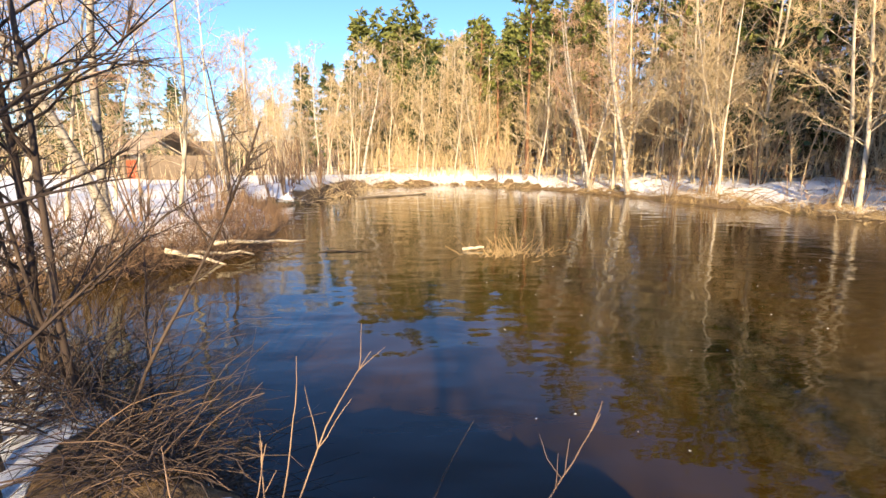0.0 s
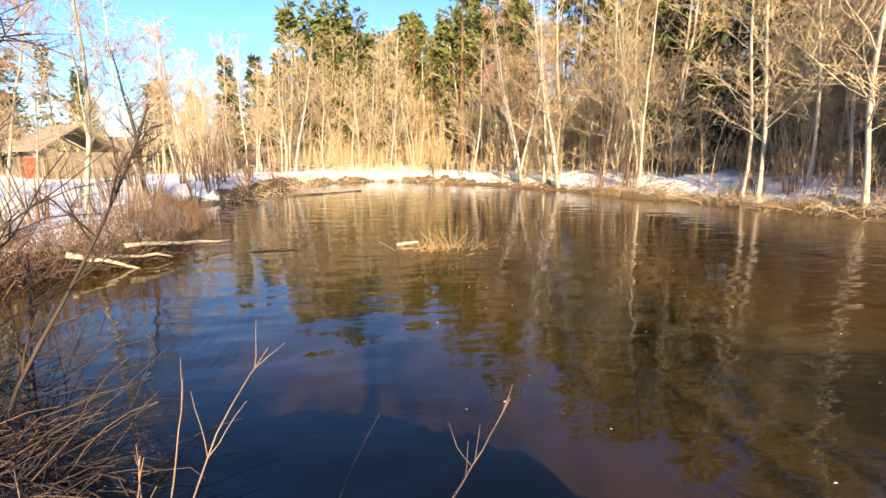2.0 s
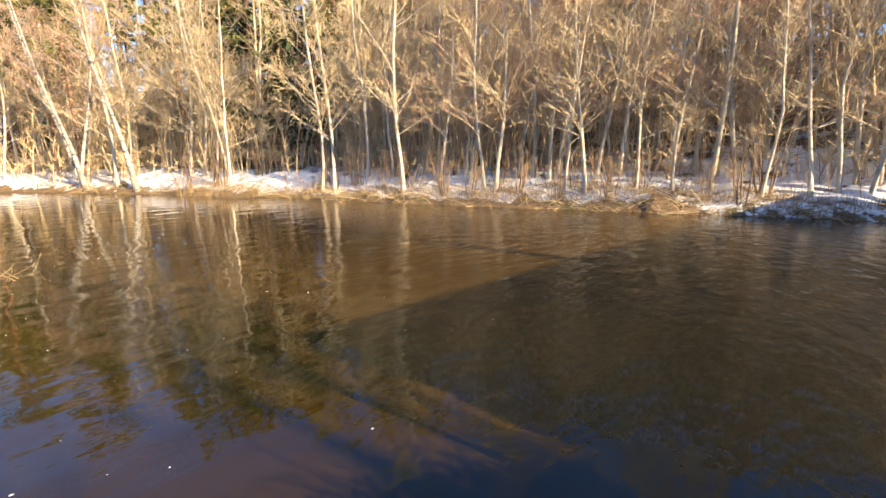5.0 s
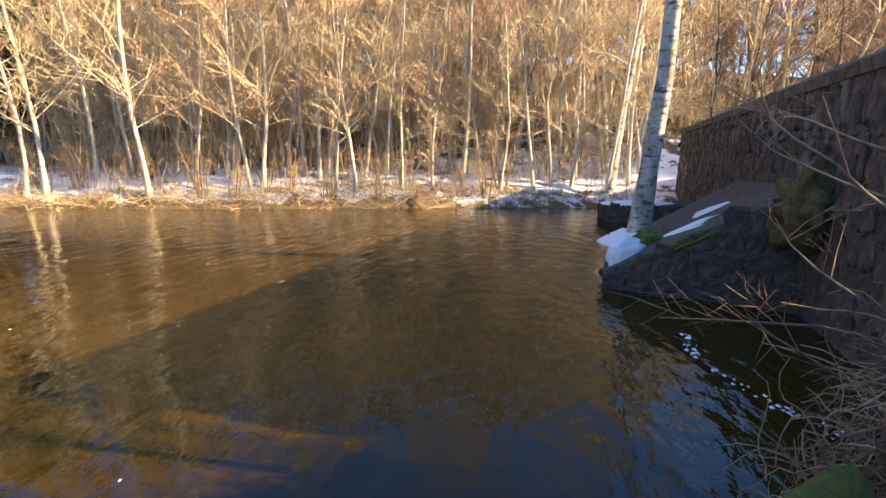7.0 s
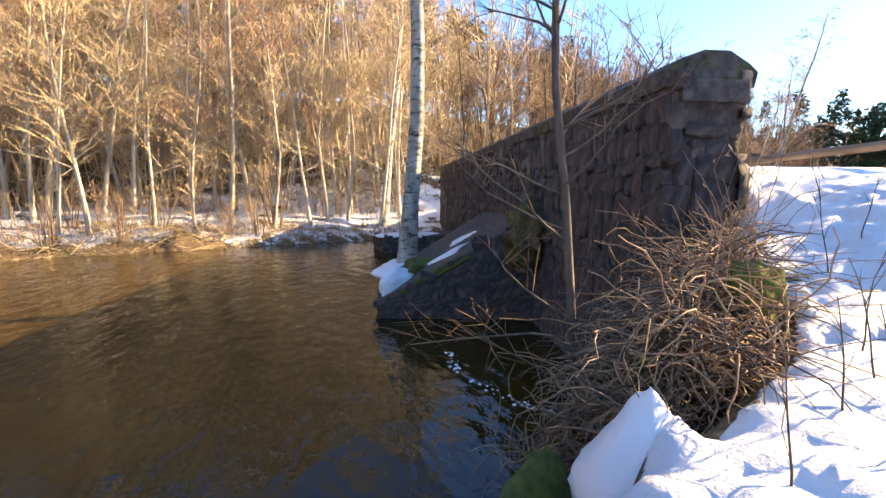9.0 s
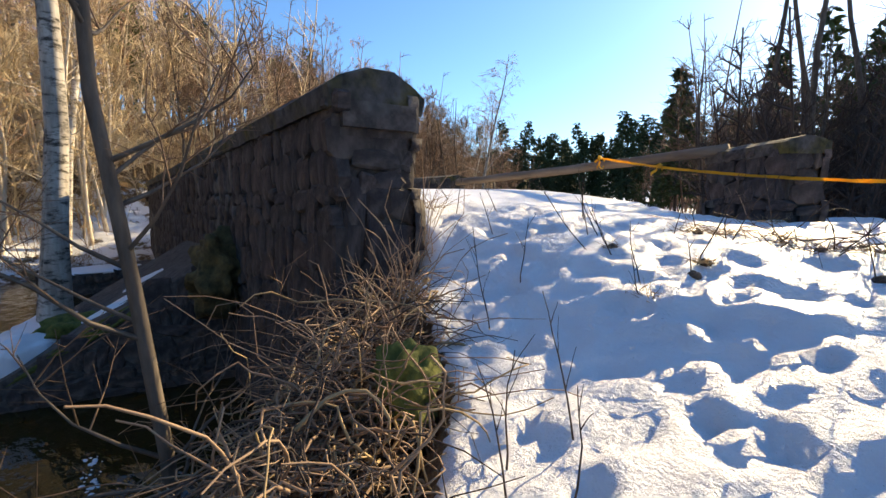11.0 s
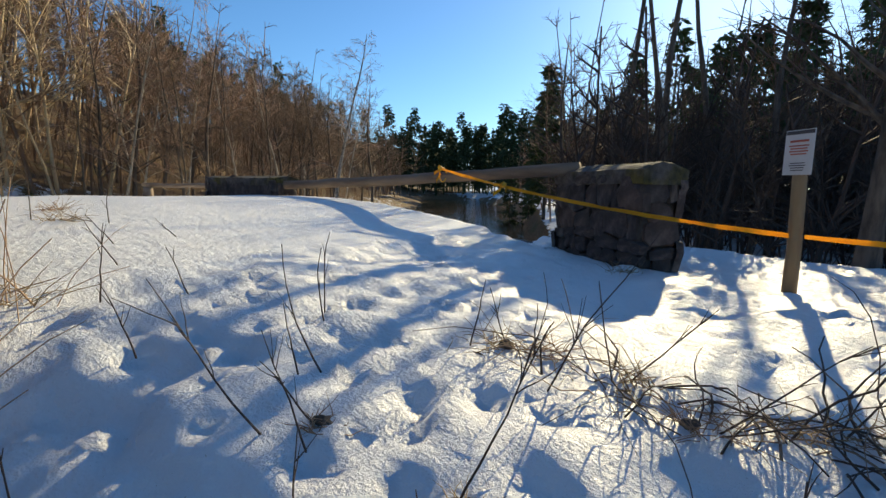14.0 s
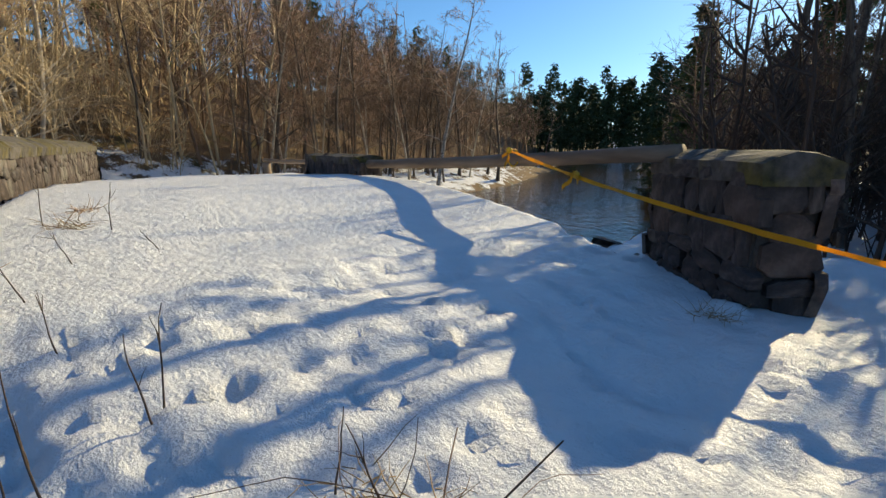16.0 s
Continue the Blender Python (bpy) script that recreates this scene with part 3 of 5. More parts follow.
# trees along the far bank, from the north end of the pool to beyond the bridge
def shore_band(kinds, ax, ay, bx, by, near, far_d, count, smin, smax):
    nx, ny = ay - by, bx - ax
    ln = math.hypot(nx, ny)
    nx, ny = nx / ln, ny / ln
    for k in range(count):
        u, w = (k + rnd.random()) / count, near + (far_d - near) * rnd.random() ** 1.3
        x, y = ax + (bx - ax) * u + nx * w, ay + (by - ay) * u + ny * w
        if free_spot(x, y) and river_distance(np.array([x]), np.array([y]))[0] > 0.5:
            plant(rnd.choice(kinds), x, y, rnd.uniform(smin, smax))


shore_band(ALDERS[:4] + BIRCHES[:1], -12, 60, 6, 61, -1, 12, 26, 0.95, 1.3)
shore_band(ALDERS[:4] + BIRCHES[:1], 5, 58, 19, 29, -1.0, 10, 42, 0.9, 1.35)
shore_band(ALDERS, 19.5, 27, 26, 0, 0.3, 13, 62, 0.9, 1.5)
shore_band(ALDERS + BIRCHES[:1], 26, 0, 28, -9, 1.0, 13, 24, 0.95, 1.5)
shore_band(ALDERS[4:5] + BACKLIT_ALDERS, 27, -11, 34, -46, 1.0, 13, 44, 0.8, 1.1)
# near-black trees mixed in to bring the slope to its backlit tone
shore_band(DARKTREES, 27.5, -16, 34, -46, 0.0, 8, 14, 0.75, 1.0)
shore_band(SALLOW, 5, 57, 19, 29, -0.5, 4, 18, 0.7, 1.3)
shore_band(SALLOW, 19.5, 26, 25.5, 0, 0.3, 4, 22, 0.5, 1.1)
shore_band(SALLOW, -8.5, 44, -11, 29, -4, 0.5, 14, 0.8, 1.3)
shore_band(SALLOW, -10, 24, -8, 13, -2.5, 0.8, 12, 0.4, 0.75)
shore_band(SPRUCES[:1] + PINES + PINES, 6, 69, 34, 26, -3, 12, 34, 1.0, 1.4)
shore_band(SPRUCES[:1] + PINES, 36, 26, 46, -20, 2, 20, 16, 0.8, 1.05)
shore_band(SPRUCES[1:] + PINES, -6, 67, 8, 68, -1, 9, 12, 0.95, 1.3)
# west bank and the shaded side south of the road
shore_band(ALDERS, -10, 55, -9, 33, -9, -1, 10, 0.4, 0.7)
shore_band(DARKTREES, -16, -17, -3.5, -18, -9, 3, 20, 0.6, 0.85)
shore_band(DARKTREES, -6, -19, 4.2, -21, -5, 2, 30, 0.42, 0.62)
shore_band(DARKTREES, 3, -30, 19, -56, -12, -1, 18, 0.7, 1.0)
shore_band(DARKTREES, -13, -4, -14, -16, -12, 0, 8, 0.8, 1.1)
shore_band(SPRUCES, -26, -34, 14, -58, -10, -2, 8, 0.9, 1.2)
shore_band(DARKTREES, -13, -20, -4, -22, -8, 4, 12, 0.55, 0.8)
shore_band(ALDERS + BIRCHES, -11.5, 30, -11, 12, -9, -0.5, 13, 0.55, 0.85)
plant(SPRUCES[1], 12.4, -35, 0.72)
plant(SPRUCES[0], 19.5, -46, 0.45)
plant(SPRUCES[1], 18.0, -47, 0.4)
shore_band(DARKTREES, 5.2, -19, 8.5, -31, -1.5, 1.5, 12, 0.4, 0.56)
shore_band(ALDERS[:4] + BIRCHES[:1], -25, 56, -10, 61, 0, 8, 18, 0.9, 1.25)
for x_, y_ in ((-19, 67), (-16, 70), (-13, 68), (-9, 70)):
    plant(SPRUCES[1], x_, y_, 1.05)
# single trees
plant(PIERBIRCH, 12.3, -2.75, 1.0, 40, 0.75, label="large birch with white and black bark on the pier")
plant(WALLTREE, 4.25, -2.5, 1.0, 200, 0.1, (0, 1), "slender lichen-grey alder sapling at the wall")
plant(BIRCHES[0], -8.9, 12.8, 0.85, 20, None, (4, -6), "leaning birch with peeling white bark on the bank")
plant(BIRCHES[0], -10.7, 14.8, 0.9, 130, None, (-3, -9), "leaning birch with peeling white bark on the bank")
plant(ALDERS[1], -9.3, 16.5, 0.85, 80, None, (0, 2), "grey alder with lichen on the snowy bank")
plant(DARKTREES[2], -9.6, 21.5, 0.62, 10, None, (0, 0), "young dark alder on the snowy bank")
plant(ALDERS[3], -14, 15.5, 0.85, 10, None, (-5, 6))
plant(BIRCHES[1], 15.2, -17.9, 0.5, 10, None, (0, 0), "slim bare birch on the bank beyond the bridge")
# crowns kept high above the snow's sun; last three added to shade near water
for x_, y_, s_, t_ in ((3.5, -20.5, 1.0, 20), (4.3, -21.6, 0.95, 140), (5.0, -20.0, 0.85, 250), (2.4, -23.0, 1.0, 80), (0.6, -22.4, 0.95, 20), (-1.5, -21.5, 0.95, 300), (-3.8, -20.5, 1.0, 190)):
    plant(TALLTREES[round(t_ / 20) % 2], x_, y_, s_, t_)
plant(DARKTREES[0], 0.1, -13.4, 0.8, 70, None, (0, 3), "gnarled dark tree with a thick root foot")
for p in PROTOS:
    for o in (*p.children, p):
        bpy.data.objects.remove(o)


# ---- woods too dense to count ----
def low_tree(seed, height, r0, limbs, twigs, droop=0.0):
    rn = random.Random(seed)
    t = Tubes()
    a = rn.uniform(0, 6.28)
    trunk = bent(rn, (0, 0, -0.3), (math.cos(a) * 0.08, math.sin(a) * 0.08, 1), height, 5, 0.06)
    t.add(trunk, [r0 * (1 - u) + 0.02 for u in np.linspace(0, 1, 6)], 4)
    for _ in range(limbs):
        u = rn.uniform(0.22, 0.97)
        p, _d = along(trunk, u)
        az = rn.uniform(0, 6.28)
        ln = height * 0.3 * (1.1 - u) ** 0.7 * rn.uniform(0.6, 1.1)
        limb = bent(rn, p, (math.cos(az), math.sin(az), rn.uniform(0.4, 1.1)), ln, 2, 0.15)
        t.add(limb, [0.035, 0.025, 0.012], 3)
        for _ in range(twigs):
            q, e = along(limb, rn.uniform(0.2, 1))
            e = e / (np.linalg.norm(e) + 1e-9)
            w = bent(rn, q, e * 0.6 + np.array([rn.gauss(0, 0.6), rn.gauss(0, 0.6), rn.gauss(0.25, 0.4) - droop]), ln * rn.uniform(0.25, 0.5), 1, 0.2)
            t.add(w, [0.017, 0.007], 3)
    return t.arrays()


def wood_patch(name, kinds, spots, material, label, smin=0.75, smax=1.1):
    spots = [(x, y) for x, y in spots if free_spot(x, y)]
    xs, ys = np.array([s[0] for s in spots]), np.array([s[1] for s in spots])
    keep = river_distance(xs, ys) > 1.0
    zs = ground_height(xs, ys)
    items = []
    for x, y, z, k in zip(xs, ys, zs, keep):
        if k:
            v, f = rnd.choice(kinds)
            items.append((moved(v, x, y, z, rnd.uniform(0, 6.28), rnd.uniform(smin, smax)), f))
    v, f = joined(items)
    return tagged(mesh_ob(name, v, f, material), label, "woods", kind="stuff")


def scatter(count, x0, x1, y0, y1):
    return [(rnd.uniform(x0, x1), rnd.uniform(y0, y1)) for _ in range(count)]


LOW = [low_tree(60 + k, 11 + k, 0.075, 14, 7) for k in range(4)]
LOWCON = []
for k in range(3):
    (wv, wf), (nv, nf) = conifer(70 + k, 13 + 2 * k, 0.15, 38, 2, 2.5, 4, tufts=2, big=1.45, limbs=False, wide=1.15)
    LOWCON.append(joined([(wv, wf), (nv, nf)]))


def east_slope(count, d0, d1, y0, y1):
    out = []
    for _ in range(count):
        y = rnd.uniform(y0, y1)
        edge = 26 if y < 2 else 26 - 0.27 * (y - 2) if y < 27 else 19.3 - 0.5 * (y - 27)
        edge += 0.38 * max(0, -12 - y)
        out.append((edge + rnd.uniform(d0, d1), y))
    return out


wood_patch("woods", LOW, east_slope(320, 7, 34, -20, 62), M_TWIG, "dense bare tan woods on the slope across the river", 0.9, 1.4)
# the tan woods' trees in a browner, darker tone that includes their backlight
wood_patch("woods", LOW, east_slope(330, 6, 42, -95, -14), M_TWIG_BROWN, "dense bare brown woods downstream, darkened for backlight", 0.9, 1.35)
wood_patch("woods", LOWCON, east_slope(90, 22, 50, 0, 60), M_PINE, "conifers high on the slope", 0.8, 1.15)
wood_patch("woods", LOWCON, east_slope(75, 36, 62, -115, -10), M_SPRUCE, "spruce woods high on the slope", 0.8, 1.15)
wood_patch("woods", LOW, scatter(130, -30, 14, 66, 92), M_TWIG, "bare woods behind the head of the pool", 0.9, 1.3)
wood_patch("woods", LOWCON, scatter(95, -12, 28, 70, 98), M_PINE, "sunlit conifers behind the head of the pool", 1.0, 1.4)
wood_patch("woods", LOW, scatter(150, -70, -20, 53, 90), M_TWIG, "bare woods behind the barn", 0.55, 0.8)
wood_patch("woods", LOWCON, scatter(40, -90, -30, 60, 110), M_SPRUCE, "far spruces beyond the meadow", 0.8, 1.0)
wood_patch("woods", LOWCON, scatter(130, -20, 110, -185, -115), M_SPRUCE, "dark spruce woods closing the valley", 0.8, 1.15)
wood_patch("woods", LOWCON, scatter(130, 22, 98, -165, -118), M_SPRUCE, "dark spruce ridge closing the valley", 1.1, 1.5)
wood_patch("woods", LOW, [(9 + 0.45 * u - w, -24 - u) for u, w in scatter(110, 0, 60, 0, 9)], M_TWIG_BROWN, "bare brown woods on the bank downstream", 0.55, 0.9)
wood_patch("woods", LOWCON, scatter(70, -60, 5, -95, -48), M_SPRUCE, "dark spruce woods beyond the road", 0.8, 1.1)
# same low trees as the tan woods, shade painted in by twigs_dark
wood_patch("woods", LOW, scatter(200, -50, -4, -50, -18), M_TWIG_DARK, "bare woods beyond the road, shade put into the colour", 0.55, 0.85)
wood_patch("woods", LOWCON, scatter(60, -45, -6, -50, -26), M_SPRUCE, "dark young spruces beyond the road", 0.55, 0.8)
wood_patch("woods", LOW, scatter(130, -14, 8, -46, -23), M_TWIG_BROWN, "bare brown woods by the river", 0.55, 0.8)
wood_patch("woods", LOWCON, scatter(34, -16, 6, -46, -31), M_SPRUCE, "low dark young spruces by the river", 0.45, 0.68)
wood_patch("woods", LOW, scatter(50, -5, 6.5, -40, -19), M_TWIG_DARK, "low thicket by the river, shade put into the colour", 0.3, 0.45)


def stems(name, spots, hmin, hmax, r, material, label, bend=0.12, k=2):
    xs, ys = np.array([s[0] for s in spots]), np.array([s[1] for s in spots])
    d, zs = river_distance(xs, ys), ground_height(xs, ys)
    t = Tubes()
    for x, y, z, dd in zip(xs, ys, zs, d):
        if dd > 0.05 and free_spot(x, y):
            a, h = rnd.uniform(0, 6.28), rnd.uniform(hmin, hmax)
            t.add(bent(rnd, (x, y, z - 0.05), (math.cos(a) * 0.35, math.sin(a) * 0.35, 1), h, k, bend), [r, r * 0.75, r * 0.35][:k + 1], 3)
    v, f = t.arrays()
    return tagged(mesh_ob(name, v, f, material), label, "undergrowth", kind="stuff")


LOWBUSH = [low_tree(90 + k, 3.6 + k, 0.022, 11, 5) for k in range(3)]
wood_patch("thicket", LOWBUSH, east_slope(640, 3.2, 16, -14, 60), M_TWIG, "thicket of bare tan bushes under the trees", 0.7, 1.3)
wood_patch("thicket", LOWBUSH, scatter(110, -13, 9, 60.5, 70), M_TWIG, "thicket of bare tan bushes at the head of the pool", 0.8, 1.3)
# same bushes as the tan thicket, coloured dark for shade
wood_patch("thicket", LOWBUSH, scatter(300, -10, 6.5, -32, -15), M_TWIG_DARK, "thicket of bare bushes beyond the road, coloured dark for shade", 0.6, 1.15)
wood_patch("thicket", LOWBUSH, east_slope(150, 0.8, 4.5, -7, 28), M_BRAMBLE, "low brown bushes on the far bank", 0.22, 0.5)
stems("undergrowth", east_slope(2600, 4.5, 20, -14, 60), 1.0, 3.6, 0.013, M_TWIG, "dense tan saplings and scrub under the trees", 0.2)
stems("undergrowth", east_slope(2200, 1.5, 22, -60, -12), 1.2, 4.0, 0.014, M_TWIG_BROWN, "dense brown saplings and scrub downstream, darkened for backlight")
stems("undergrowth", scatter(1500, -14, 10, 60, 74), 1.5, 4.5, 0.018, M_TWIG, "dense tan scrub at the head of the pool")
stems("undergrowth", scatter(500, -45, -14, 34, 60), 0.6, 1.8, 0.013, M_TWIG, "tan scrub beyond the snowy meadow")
stems("undergrowth", scatter(1200, -30, 4, -40, -16), 1.0, 3.5, 0.014, M_TWIG_DARK, "scrub beyond the road, coloured dark for shade")
stems("dry_grass", east_slope(3600, -0.8, 1.2, -6, 34), 0.25, 0.8, 0.010, M_STRAW, "straw-coloured dead grass along the water's edge", 0.3)
stems("dry_grass", [(x, y) for x, y in scatter(9000, -13, -4, 8, 24) if 0 < float(river_distance(np.array([x]), np.array([y]))[0]) < 1.9], 0.3, 1.2, 0.011, M_TWIG_BROWN, "rust-brown dead stalks along the bank", 0.25)


# ---- stonework ----
def stone_mesh(rn, w, h, depth, proud):
    """One rough-faced stone: w by h on the wall's face (x, z), its face towards -y."""
    n = 8
    cut = 0.22 * min(w, h)
    base = [(-w / 2 + cut, -h / 2), (w / 2 - cut, -h / 2), (w / 2, -h / 2 + cut), (w / 2, h / 2 - cut), (w / 2 - cut, h / 2), (-w / 2 + cut, h / 2), (-w / 2, h / 2 - cut), (-w / 2, -h / 2 + cut)]
    base = [(x + rn.uniform(-1, 1) * cut * 0.55, z + rn.uniform(-1, 1) * cut * 0.55) for x, z in base]
    v = [(x, depth, z) for x, z in base] + [(x, -proud * 0.35, z) for x, z in base]
    v += [(x * 0.78 + rn.uniform(-1, 1) * 0.012, -proud * rn.uniform(0.75, 1.2), z * 0.76 + rn.uniform(-1, 1) * 0.012) for x, z in base]
    v.append((rn.uniform(-0.1, 0.1) * w, -proud * rn.uniform(1.0, 1.5), rn.uniform(-0.1, 0.1) * h))
    f = []
    for k in range(n):
        m = (k + 1) % n
        f += [(k, m, n + m), (k, n + m, n + k), (n + k, n + m, 2 * n + m), (n + k, 2 * n + m, 2 * n + k), (2 * n + k, 2 * n + m, 3 * n)]
    return np.array(v), np.array(f)


RN = random.Random(5)
SIZES = [(0.26, 0.22), (0.34, 0.26), (0.42, 0.3), (0.3, 0.38), (0.5, 0.34), (0.38, 0.44)]
STONES = [(w, h, *stone_mesh(RN, w, h, 0.1, 0.028)) for w, h in SIZES for _ in range(3)]


def lay_stones(length, z0, z1, keep=None):
    """Uneven courses of stones on a face: (u, z, stone index, width and height factors, turn)."""
    out, z = [], z0
    while z < z1 - 0.08:
        course = min(RN.choice((0.14, 0.19, 0.25, 0.31, 0.38)), z1 - z)
        u = RN.uniform(-0.15, 0.0)
        while u < length:
            w = min(RN.choice((0.13, 0.17, 0.22, 0.28, 0.36, 0.46)) * RN.uniform(0.85, 1.15), max(length - u, 0.12))
            if u >= -0.02 or u + w > 0.1:
                k = RN.randrange(len(STONES))
                tall = RN.uniform(0.95, 1.1) if RN.random() < 0.6 else RN.uniform(1.15, 1.6)
                zz = z + course / 2 + RN.uniform(-0.06, 0.06)
                if keep is None or keep(u + w / 2, zz):
                    out.append((u + w / 2, zz, k, (w + 0.012) / STONES[k][0], (course * tall + 0.008) / STONES[k][1], RN.uniform(-17, 17)))
            u += w
        z += course
    return out


STONE_MESHES = []
for w, h, v, f in STONES:
    me = bpy.data.meshes.new("stone")
    me.from_pydata([tuple(p) for p in v], [], [tuple(t) for t in f.tolist()])
    me.materials.append(M_STONE)
    STONE_MESHES.append(me)


def face_of(parent, frame_m, stones, singles):
    """Stones on one face of a wall; frame_m carries the face (x along, z up, -y out) into the parent's space."""
    rest = []
    for n, (u, z, k, a, b, turn) in enumerate(stones):
        m = frame_m @ pose(u, RN.uniform(-0.02, 0.025), z, 0, turn, 0) @ Matrix.Diagonal((a, 1, b, 1))
        if n < singles:
            ob = new("stone", STONE_MESHES[k])
            ob.parent = parent
            ob.matrix_basis = m
        else:
            v = STONES[k][2]
            mm = np.array(m)
            rest.append((v @ mm[:3, :3].T + mm[:3, 3], STONES[k][3]))
    if rest:
        v, f = joined(rest)
        tagged(mesh_ob("stonework", v, f, M_STONE, parent), kind="stuff")


def rubble_wall(name, x0, y0, x1, y1, thick, z0, z1, label, singles, core_label=""):
    ln = math.hypot(x1 - x0, y1 - y0)
    bm = box_bm(ln - 0.08, thick - 0.1, z1 - z0, 0.02, (ln / 2, 0, (z0 + z1) / 2))
    e = part(name, bm, M_MORTAR)
    e.matrix_world = pose(x0, y0, 0, 0, 0, math.degrees(math.atan2(y1 - y0, x1 - x0)))
    tagged(e, label, "wall", kind="structure")
    out = sorted(lay_stones(ln, z0, z1), key=lambda s: s[0])
    if ln < 3:
        out = [(u, z, k, a, b, 0.3 * t) for u, z, k, a, b, t in out if 0.1 < u < ln - 0.1]
    west = pose(0, thick / 2, 0, 0, 0, -90)
    face_of(e, west, [(u, z, k, a, b, 0.3 * t) for u, z, k, a, b, t in lay_stones(thick, z0, z1) if 0.08 < u < thick - 0.08], 200)
    north = pose(ln, thick / 2, 0, 0, 0, 180)
    flip = [(ln - u, z, k, a, b, t) for u, z, k, a, b, t in out]
    face_of(e, north, flip, singles)
    face_of(e, pose(0, -thick / 2, 0), lay_stones(ln, z1 - 1.5, z1), 0)
    face_of(e, pose(ln, -thick / 2, 0, 0, 0, 90), lay_stones(thick, z1 - 1.5, z1), 0)
    return e, ln


def coping_material():
    m, nt, b = mat("mossy_coping", 0.9)
    n1 = noise_tex(nt, 7.0, 7, 0.65)
    n2 = noise_tex(nt, 1.6, 5, 0.6)
    grey = ramp(nt, n1, (0.3, (0.035, 0.031, 0.028)), (0.7, (0.14, 0.125, 0.11)))
    moss = ramp(nt, n1, (0.35, (0.03, 0.028, 0.009)), (0.65, (0.13, 0.105, 0.025)))
    nt.links.new(mixed(nt, ramp(nt, n2, (0.45, (0, 0, 0)), (0.6, (1, 1, 1))), grey, moss), b.inputs["Base Color"])
    bump(nt, b, n1, 0.9, 0.03)
    return m


M_COPING = coping_material()


def coping_row(parent, ln, width, z, rise, step=1.1):
    u = -0.06
    while u < ln:
        w = min(step * RN.uniform(0.8, 1.2), ln + 0.06 - u)
        if w < 0.2:
            break
        bm = bmesh.new()
        prof = [(-0.5, -0.12), (-0.53, 0.05), (-0.42, 0.5 * rise), (-0.16, 0.95 * rise), (0.10, 0.98 * rise), (0.36, 0.66 * rise), (0.53, 0.06), (0.5, -0.12)]
        rows = []
        for t in (0.0, 0.04, 0.35, 0.7, 0.96, 1.0):
            sh = 0.96 if t in (0.0, 1.0) else 1.0
            rows.append([bm.verts.new((u + 0.006 + (w - 0.012) * t, px * width * sh + RN.uniform(-0.008, 0.008), z + pz * sh + RN.uniform(-0.012, 0.012))) for px, pz in prof])
        for a, b in zip(rows, rows[1:]):
            for k in range(8):
                bm.faces.new((a[k], a[(k + 1) % 8], b[(k + 1) % 8], b[k]))
        bm.faces.new(rows[0][::-1])
        bm.faces.new(rows[-1])
        bmesh.ops.recalc_face_normals(bm, faces=bm.faces)
        part("coping_stone", bm, M_COPING, parent, "weathered coping stone patched with moss")
        u += w


wall_north, ln_n = rubble_wall("wall_north", 4.95, float(wall_n(4.95)), 27.6, float(wall_n(27.6)), 0.8, -0.6, 3.86, "long dark rubble stone bridge wall with mossy coping", 240)
coping_row(wall_north, ln_n, 0.92, 3.86, 0.26)
cap = part("cap_stone", box_bm(0.62, 0.86, 0.36, 0.07, (0.22, 0, 3.70)), M_STONE, wall_north, "large squared end stone under the coping")
WING = (2.62, -10.65, 4.08, -12.05)
wall_wing, ln_w = rubble_wall("wall_south_wing", *WING, 0.6, 1.6, 3.74, "black shaded rubble stone parapet end in the snow", 60)
coping_row(wall_wing, ln_w, 0.64, 3.74, 0.16)
wall_mid, ln_m = rubble_wall("wall_south", 4.3, -11.85, 11.3, -12.45, 0.6, -0.6, 2.55, "low broken rubble wall below the log rail", 20)
wall_far, ln_f = rubble_wall("wall_south_remnant", 11.35, -12.45, 14.6, -12.75, 0.6, -0.6, 3.62, "dark rubble parapet remnant in the snow", 20)
coping_row(wall_far, ln_f, 0.66, 3.62, 0.12)


# ---- piers with sloping cutwaters ----
def pier(points, tops, label, slope_mat, singles):
    bm = bmesh.new()
    lo = [bm.verts.new((x, y, -0.6)) for x, y in points]
    hi = [bm.verts.new((x, y, z)) for (x, y), z in zip(points, tops)]
    n = len(points)
    for k in range(n):
        bm.faces.new((lo[k], lo[(k + 1) % n], hi[(k + 1) % n], hi[k]))
    bm.faces.new(lo[::-1])
    for k in range(1, n - 1):
        bm.faces.new((hi[0], hi[k], hi[k + 1]))
    bmesh.ops.recalc_face_normals(bm, faces=bm.faces)
    e = part("pier", bm, M_MORTAR)
    tagged(e, label, "bridge pier", kind="structure")
    (ax, ay), (bx, by) = points[0], points[1]
    ln = math.hypot(bx - ax, by - ay)
    line = lambda u: tops[0] + (tops[1] - tops[0]) * u / ln
    m = pose(bx, by, 0, 0, 0, math.degrees(math.atan2(ay - by, ax - bx)))
    face_of(e, m, lay_stones(ln, -0.4, max(tops), lambda u, z: z < line(ln - u) - 0.05), singles)
    (cx, cy) = points[2]
    ln2 = math.hypot(cx - bx, cy - by)
    m = pose(cx, cy, 0, 0, 0, math.degrees(math.atan2(by - cy, bx - cx)))
    face_of(e, m, lay_stones(ln2, -0.4, max(tops), lambda u, z: z < tops[2] + (tops[1] - tops[2]) * u / ln2 - 0.05), 0)
    return e


pier([(9.5, -4.85), (10.55, -1.75), (13.4, -2.6), (14.6, -5.7)], [2.2, 0.35, 0.55, 2.0], "dark wet stone cutwater pier with moss", M_MOSS, 90)
